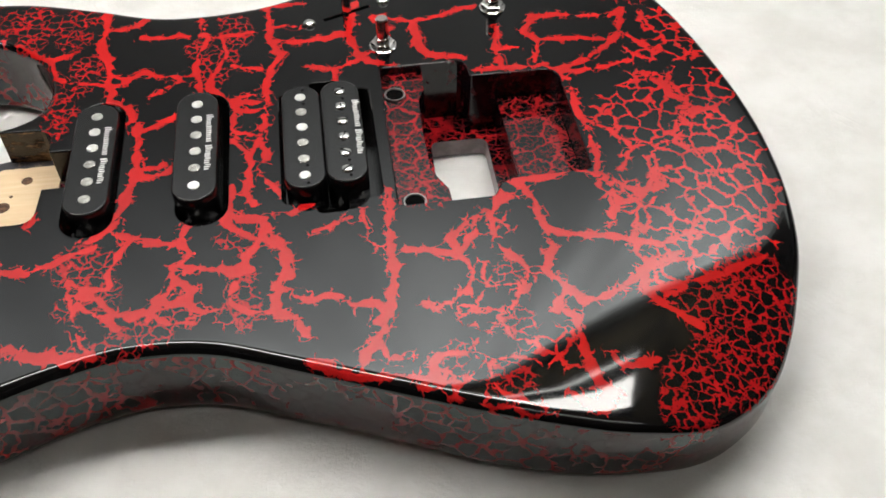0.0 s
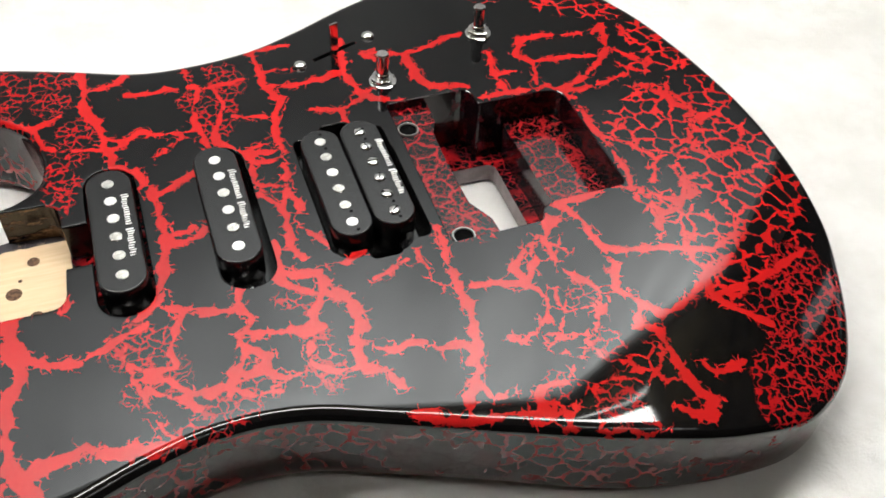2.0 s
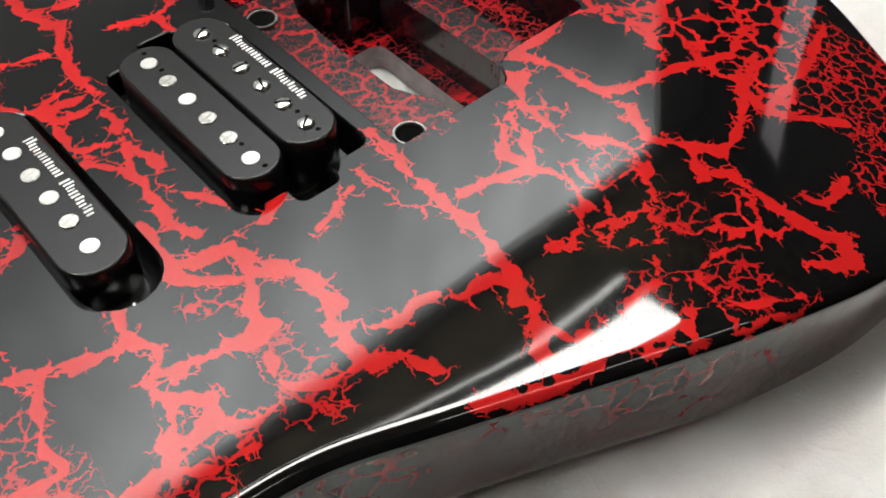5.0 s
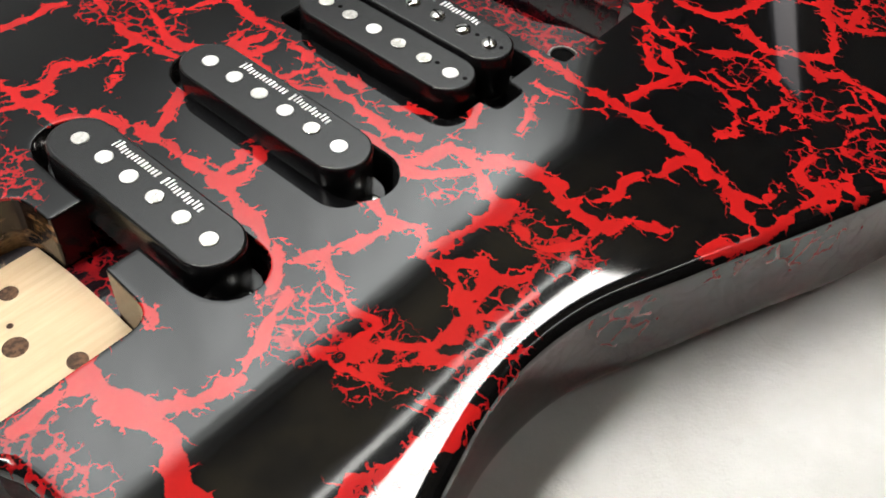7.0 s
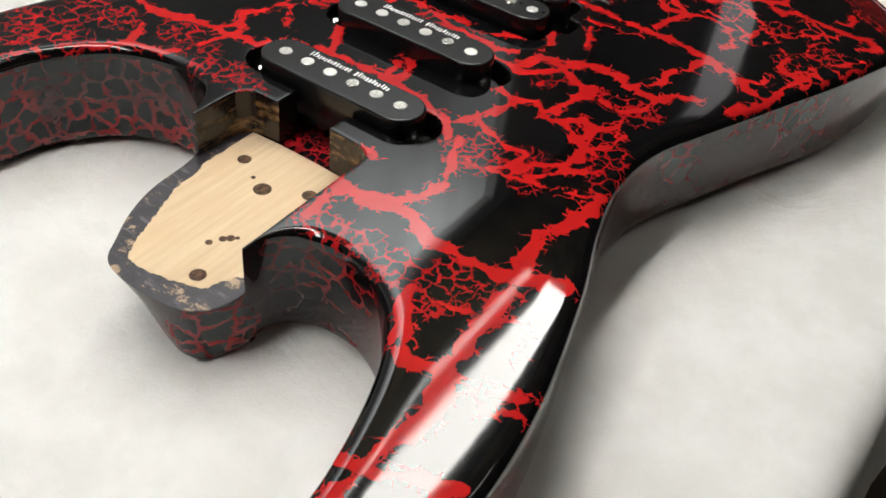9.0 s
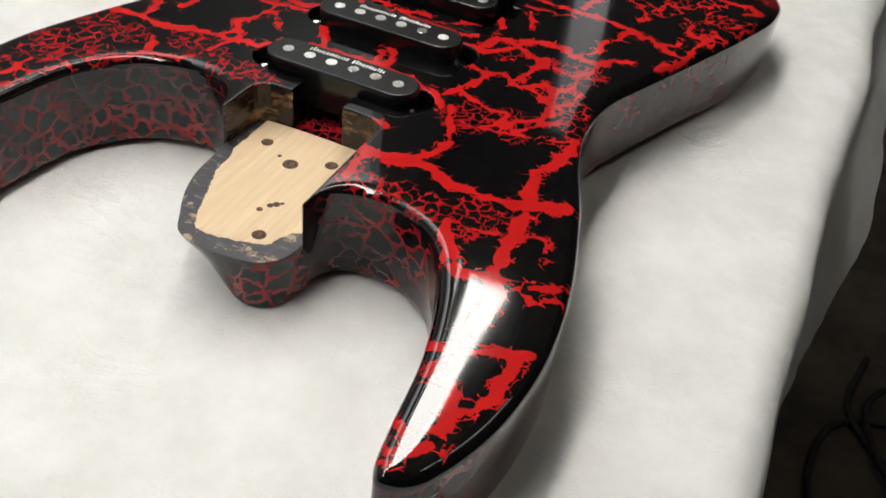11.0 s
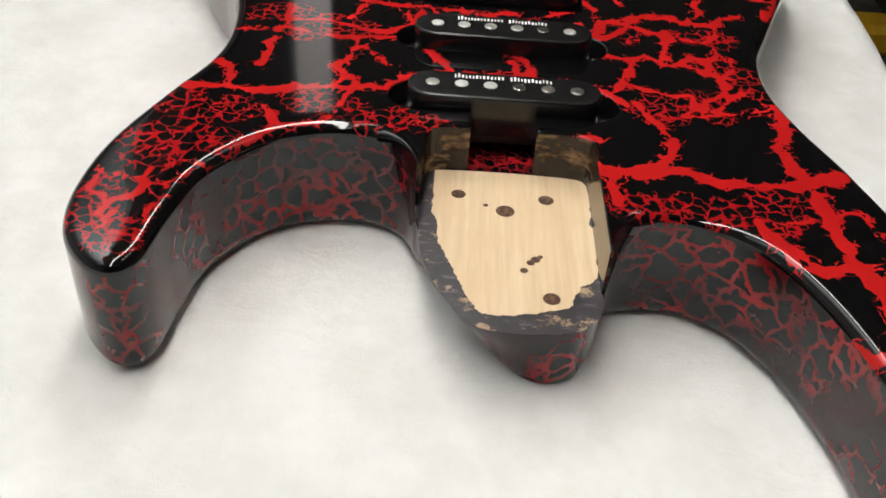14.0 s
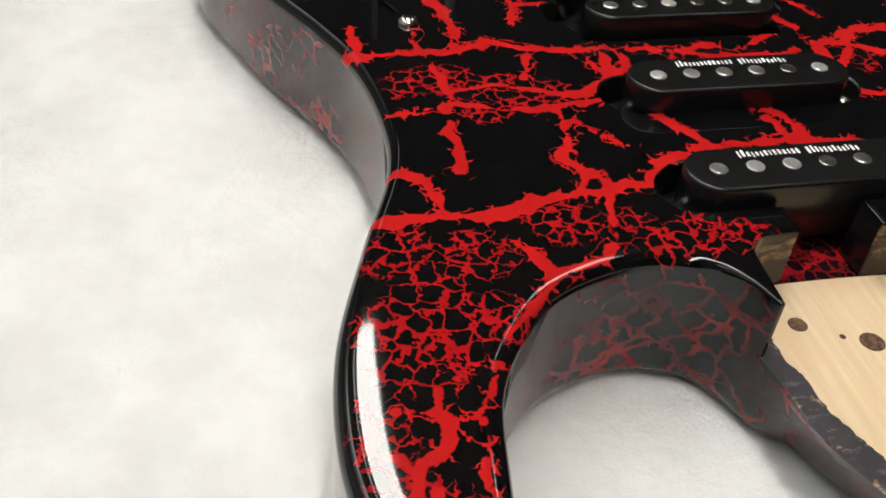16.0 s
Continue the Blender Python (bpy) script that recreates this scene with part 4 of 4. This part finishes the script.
def selector():
    ob = thing("pickup_selector", (115 * MM, 98.5 * MM, TOP * MM), "pickup selector lever in a slot between two chrome screws", "switch")
    for s in (-1, 1):
        verts, faces = turned([(3.4, 0), (3.3, 0.9), (2.4, 1.9), (1.0, 2.3)], 20)
        p = part("screw", [(a * MM, b * MM, c * MM) for a, b, c in verts], faces, M_CHROME, ob, "domed chrome screw", True)
        p.location = (s * 19.2 * MM, s * 7.6 * MM, 0)
    bm = box(0, 0, 0.004, 0.0045, 0.0012, 0.024, 0.0003)
    bmesh.ops.rotate(bm, cent=(0, 0, 0), matrix=Matrix.Rotation(0.385, 3, "Z"), verts=bm.verts)
    from_bm("lever", bm, M_CHROME, ob, "flat steel lever")


selector()


# ---- table, cloth and room ----
def cloth():
    """Fleece laid over the table, rolling down over its near edge, with soft ripples."""
    xs = np.linspace(-0.75, 1.05, 190)
    arc = np.r_[np.linspace(0.75, -0.13, 95), np.linspace(-0.137, -0.247, 26)]
    rows = []
    for v in arc:
        row = []
        for x in xs:
            tail = min(1.0, max(0.0, x / 0.2))
            edge = -0.208 - 0.008 * tail + 0.004 * noise.noise((x * 14, 0.7, 2.1))
            r = 0.016
            flare = 0.1 + 1.1 * tail
            over = edge + r - v
            soft = 0.0015 * noise.noise((x * 22, v * 22, 0.3)) + 0.0004 * noise.noise((x * 70, v * 70, 1.3))
            if -0.2 < x < 0.31 and -0.175 < v < 0.175:
                soft = min(soft, 0.0) * 0.3
            if over <= 0:
                y, z = v, soft
            elif over < r * 1.57:
                a = over / r
                y, z = edge + r - r * math.sin(a), -r + r * math.cos(a) + soft
            else:
                y, z = edge - flare * (over - r * 1.57) + 2.0 * soft, -r - (over - r * 1.57) * 2.2
            row.append((x, y, z - 0.0006))
        rows.append(row)
    verts, faces = loft(rows, closed=False)
    ob = part("table_cloth", verts, faces, M_FLEECE, None, "", True)
    return tagged(ob, "white brushed fleece sheet draped over the table edge", "cloth")


cloth()


def table():
    ob = thing("work_table", (0.15, 0.27, -0.9), "plain plywood work table hidden under white fleece", "table")
    from_bm("tabletop", box(0, 0, 0.865, 1.76, 0.93, 0.03, 0.002), M_TABLE, ob)
    for x in (-0.8, 0.8):
        for y in (-0.40, 0.40):
            from_bm("leg", box(x, y, 0.425, 0.06, 0.06, 0.85, 0.003), M_TABLE, ob)


table()
FLOOR_Z, CEIL_Z = -0.9, 1.95
Y1, Y0, X0, X1 = 0.945, -1.9, -1.9, 2.6


def wall(name, x0, x1, y0, y1, mat, z0=FLOOR_Z, z1=CEIL_Z, label=""):
    ob = from_bm(name, box((x0 + x1) / 2, (y0 + y1) / 2, (z0 + z1) / 2, x1 - x0, y1 - y0, z1 - z0), mat)
    return tagged(ob, label, "wall", kind="structure")


WX0, WX1, WZ0, WZ1 = -0.9, 2.03, 0.40, 1.90
wall("wall_north", X0, WX0, Y1, Y1 + 0.1, M_WALL, label="pale grey plastered workshop wall")
wall("wall_north_end", WX1, X1, Y1, Y1 + 0.1, M_WALL, label="pale grey plastered workshop wall")
wall("wall_north_sill", WX0, WX1, Y1, Y1 + 0.1, M_WALL, z1=WZ0, label="pale grey plaster under a wide window")
wall("wall_north_head", WX0, WX1, Y1, Y1 + 0.1, M_WALL, z0=WZ1, label="pale grey plaster over a wide window")
window = tagged(new("window_1"), "wide window with a drawn white blind lit by daylight", "window", kind="structure")
from_bm("blind", box((WX0 + WX1) / 2, Y1 + 0.04, (WZ0 + WZ1) / 2, WX1 - WX0, 0.004, WZ1 - WZ0), M_BLIND, window, "white blind lit from behind")
for z in (WZ0 + 0.02, WZ1 - 0.01):
    from_bm("window_frame", box((WX0 + WX1) / 2, Y1 + 0.02, z, WX1 - WX0, 0.03, 0.02, 0.002), M_HOUSING, window, "white painted frame")
wall("wall_south", X0, X1, Y0 - 0.1, Y0, M_DARKWALL, label="dark boarded workshop wall")
wall("wall_west", X0 - 0.1, X0, Y0 - 0.1, Y1 + 0.1, M_DARKWALL, label="dark boarded workshop wall")
# The east wall has one narrow window.
wall("wall_east", X1, X1 + 0.1, Y0 - 0.1, 0.42, M_DARKWALL, label="dark boarded workshop wall beside a narrow window")
wall("wall_east_end", X1, X1 + 0.1, 0.56, Y1 + 0.1, M_DARKWALL, label="dark boarded workshop wall beside a narrow window")
wall("wall_east_sill", X1, X1 + 0.1, 0.42, 0.56, M_DARKWALL, z1=0.75, label="dark boards under a narrow window")
wall("wall_east_head", X1, X1 + 0.1, 0.42, 0.56, M_DARKWALL, z0=1.75, label="dark boards over a narrow window")
tagged(from_bm("floor", box((X0 + X1) / 2, (Y0 + Y1) / 2, FLOOR_Z - 0.05, X1 - X0 + 0.2, Y1 - Y0 + 0.2, 0.1), M_FLOOR), "grimy dark concrete workshop floor", "floor", kind="structure")
tagged(from_bm("ceiling", box((X0 + X1) / 2, (Y0 + Y1) / 2, CEIL_Z + 0.05, X1 - X0 + 0.2, Y1 - Y0 + 0.2, 0.1), M_CEILING), "brown boarded workshop ceiling", "ceiling", kind="structure")


def bench_light():
    """A strip light hung low over the table: a wide glowing diffuser and one thin tube beside it."""
    ob = thing("bench_light", (-0.06, 0.093, 0.656), "white strip light hung low over the table", "strip light")
    from_bm("housing", box(0, 0.0, 0.03, 1.29, 0.15, 0.04, 0.004), M_RUBBER, ob, "dark metal housing")
    from_bm("diffuser", box(0, -0.004, 0.004, 1.27, 0.064, 0.012, 0.004), M_TUBE, ob, "glowing diffuser")
    verts, faces = cord([(-0.635, 0.060, 0.0), (0, 0.060, 0.0), (0.635, 0.060, 0.0)], 0.0035, 10, 0.6)
    part("tube", verts, faces, M_DIM_TUBE, ob, "thin glowing tube", True)
    for x in (-0.5, 0.5):
        verts, faces = cord([(x, 0, 0.05), (x, 0, 0.7), (x, 0, CEIL_Z - 0.656)], 0.002, 6, 0.4)
        part("hanger", verts, faces, M_CHROME, ob, "thin steel hanger")


M_DIM_TUBE = glow("thin_tube_glow", rgb(1.0, 0.98, 0.94), 0.4 * TUBE_GLOW)
bench_light()


# Added fill light, out of view, to brighten the cloth's drop and tail side.
def fill_light():
    ob = thing("fill_light", (0.7, -1.0, CEIL_Z), "added unseen fill light with two glowing tubes on the brown ceiling", "ceiling light")
    from_bm("housing", box(0, 0, -0.025, 1.25, 0.16, 0.05, 0.006), M_HOUSING, ob, "white enamel housing")
    for y in (0.045, -0.045):
        verts, faces = cord([(-0.6, y, -0.07), (0, y, -0.07), (0.6, y, -0.07)], 0.014, 12, 0.6)
        part("tube", verts, faces, M_FILL_TUBE, ob, "glowing tube", True)


fill_light()


# ---- clutter on the workshop floor ----
def chamfered(name, w, d, h, cut, mat, parent, label):
    """A block long in y whose four long corners are cut off, with softened edges."""
    side = [(-w / 2 + cut, -h / 2), (w / 2 - cut, -h / 2), (w / 2, -h / 2 + cut), (w / 2, h / 2 - cut), (w / 2 - cut, h / 2), (-w / 2 + cut, h / 2), (-w / 2, h / 2 - cut), (-w / 2, -h / 2 + cut)]
    rings = []
    for y, shrink in ((-d / 2, 0.9), (-d / 2 + 0.008, 1.0), (d / 2 - 0.008, 1.0), (d / 2, 0.9)):
        rings.append([(x * shrink, y, z * shrink + h / 2) for x, z in side])
    verts, faces = loft(rings, True, True)
    return part(name, verts, faces, mat, parent, label)


def power_tool():
    ob = thing("power_tool", (2.06, -0.825, FLOOR_Z), "yellow plastic power tool with a black grip standing on the floor", "power tool")
    chamfered("housing", 0.13, 0.115, 0.165, 0.035, M_YELLOW, ob, "yellow plastic housing")
    from_bm("rating_plate", box(-0.066, 0.012, 0.115, 0.003, 0.034, 0.022, 0.001), M_STEEL, ob, "dull grey plate")
    from_bm("latch", box(-0.062, -0.046, 0.105, 0.016, 0.012, 0.018, 0.002), M_RUBBER, ob, "black latch")
    bm = box(0, 0, 0.17, 0.05, 0.036, 0.34, 0.008)
    bmesh.ops.rotate(bm, cent=(0, 0, 0), matrix=Matrix.Rotation(0.05, 3, "X"), verts=bm.verts)
    bmesh.ops.translate(bm, vec=(-0.09, 0.045, 0.002), verts=bm.verts)
    from_bm("grip", bm, M_RUBBER, ob, "black rubber grip")


def tool_case():
    ob = thing("tool_case", (2.09, -1.08, FLOOR_Z), "long low yellow plastic tool case on the floor", "tool case")
    chamfered("body", 0.12, 0.32, 0.085, 0.018, M_YELLOW, ob, "yellow ribbed plastic")
    for y in (-0.09, 0.09):
        from_bm("strap", box(0, y, 0.046, 0.126, 0.03, 0.086, 0.003), M_RUBBER, ob, "black strap")
    verts, faces = cord([(0, 0.15, 0.07), (-0.02, 0.17, 0.10), (-0.03, 0.15, 0.115), (-0.02, 0.12, 0.10), (0, 0.11, 0.08)], 0.009, 8, 0.02)
    part("handle", verts, faces, M_RUBBER, ob, "black carrying handle", True)


def battery_pack():
    ob = thing("battery_pack", (2.24, -0.70, FLOOR_Z), "small yellow battery pack with a black foot on the floor", "battery pack")
    chamfered("cell", 0.09, 0.09, 0.085, 0.012, M_YELLOW, ob, "yellow plastic shell")
    from_bm("foot", box(0, 0, 0.008, 0.094, 0.094, 0.016, 0.003), M_RUBBER, ob, "black rubber foot")


def carton():
    ob = thing("cardboard_box", (1.70, -0.95, FLOOR_Z), "dark brown cardboard box standing on the floor", "box")
    from_bm("carton", box(0, 0, 0.035, 0.22, 0.26, 0.07, 0.003), M_CARTON, ob)
    for s in (-1, 1):
        from_bm("flap", box(s * 0.055, 0, 0.073, 0.108, 0.26, 0.004, 0.001), M_CARTON, ob, "closed flap")


def cords():
    sow = random.Random(5)
    for k, mat in enumerate((M_RUBBER, M_RUBBER, M_ORANGE, M_RUBBER, M_RUBBER)):
        cx, cy = 0.75 + 0.24 * k, -0.56 - 0.035 * k
        pts = []
        for i in range(13):
            a = i * 0.95 + k
            r = 0.13 + 0.05 * sow.random()
            pts.append((cx + r * math.cos(a) * 1.3 + 0.02 * i, cy + r * math.sin(a) - 0.012 * i, FLOOR_Z + 0.006 + 0.0012 * i))
        verts, faces = cord(pts, 0.0055, 8, 0.02)
        tagged(part("extension_cord", verts, faces, mat, None, "", True), "tangled extension cord lying on the dark floor", "cord", "cords on the floor")


def bin_box(x, y, sx, sy, h):
    ob = thing("storage_bin", (x, y, FLOOR_Z), "black plastic storage bin on the floor", "storage bin", "storage bins")
    bm = box(0, 0, h / 2, sx, sy, h)
    top = max(bm.faces, key=lambda f: f.calc_center_median().z)
    bmesh.ops.inset_region(bm, faces=[top], thickness=0.012)
    bmesh.ops.translate(bm, vec=(0, 0, -0.8 * h), verts=top.verts)
    from_bm("tub", bm, M_RUBBER, ob, "open black tub")
    from_bm("rim", box(0, sy / 2 + 0.004, h - 0.012, sx, 0.008, 0.024, 0.002), M_RUBBER, ob, "folded rim")


M_CARTON = mottled("brown_cardboard", rgb(0.07, 0.045, 0.025), rgb(0.11, 0.07, 0.04), 30, 0.85, bump=0.1)
M_ORANGE = mottled("brown_rubber", rgb(0.09, 0.05, 0.025), rgb(0.14, 0.08, 0.04), 60, 0.6)
power_tool()
tool_case()
battery_pack()
carton()
cords()
bin_box(2.42, -1.45, 0.28, 0.4, 0.3)
bin_box(2.40, -0.52, 0.30, 0.34, 0.24)
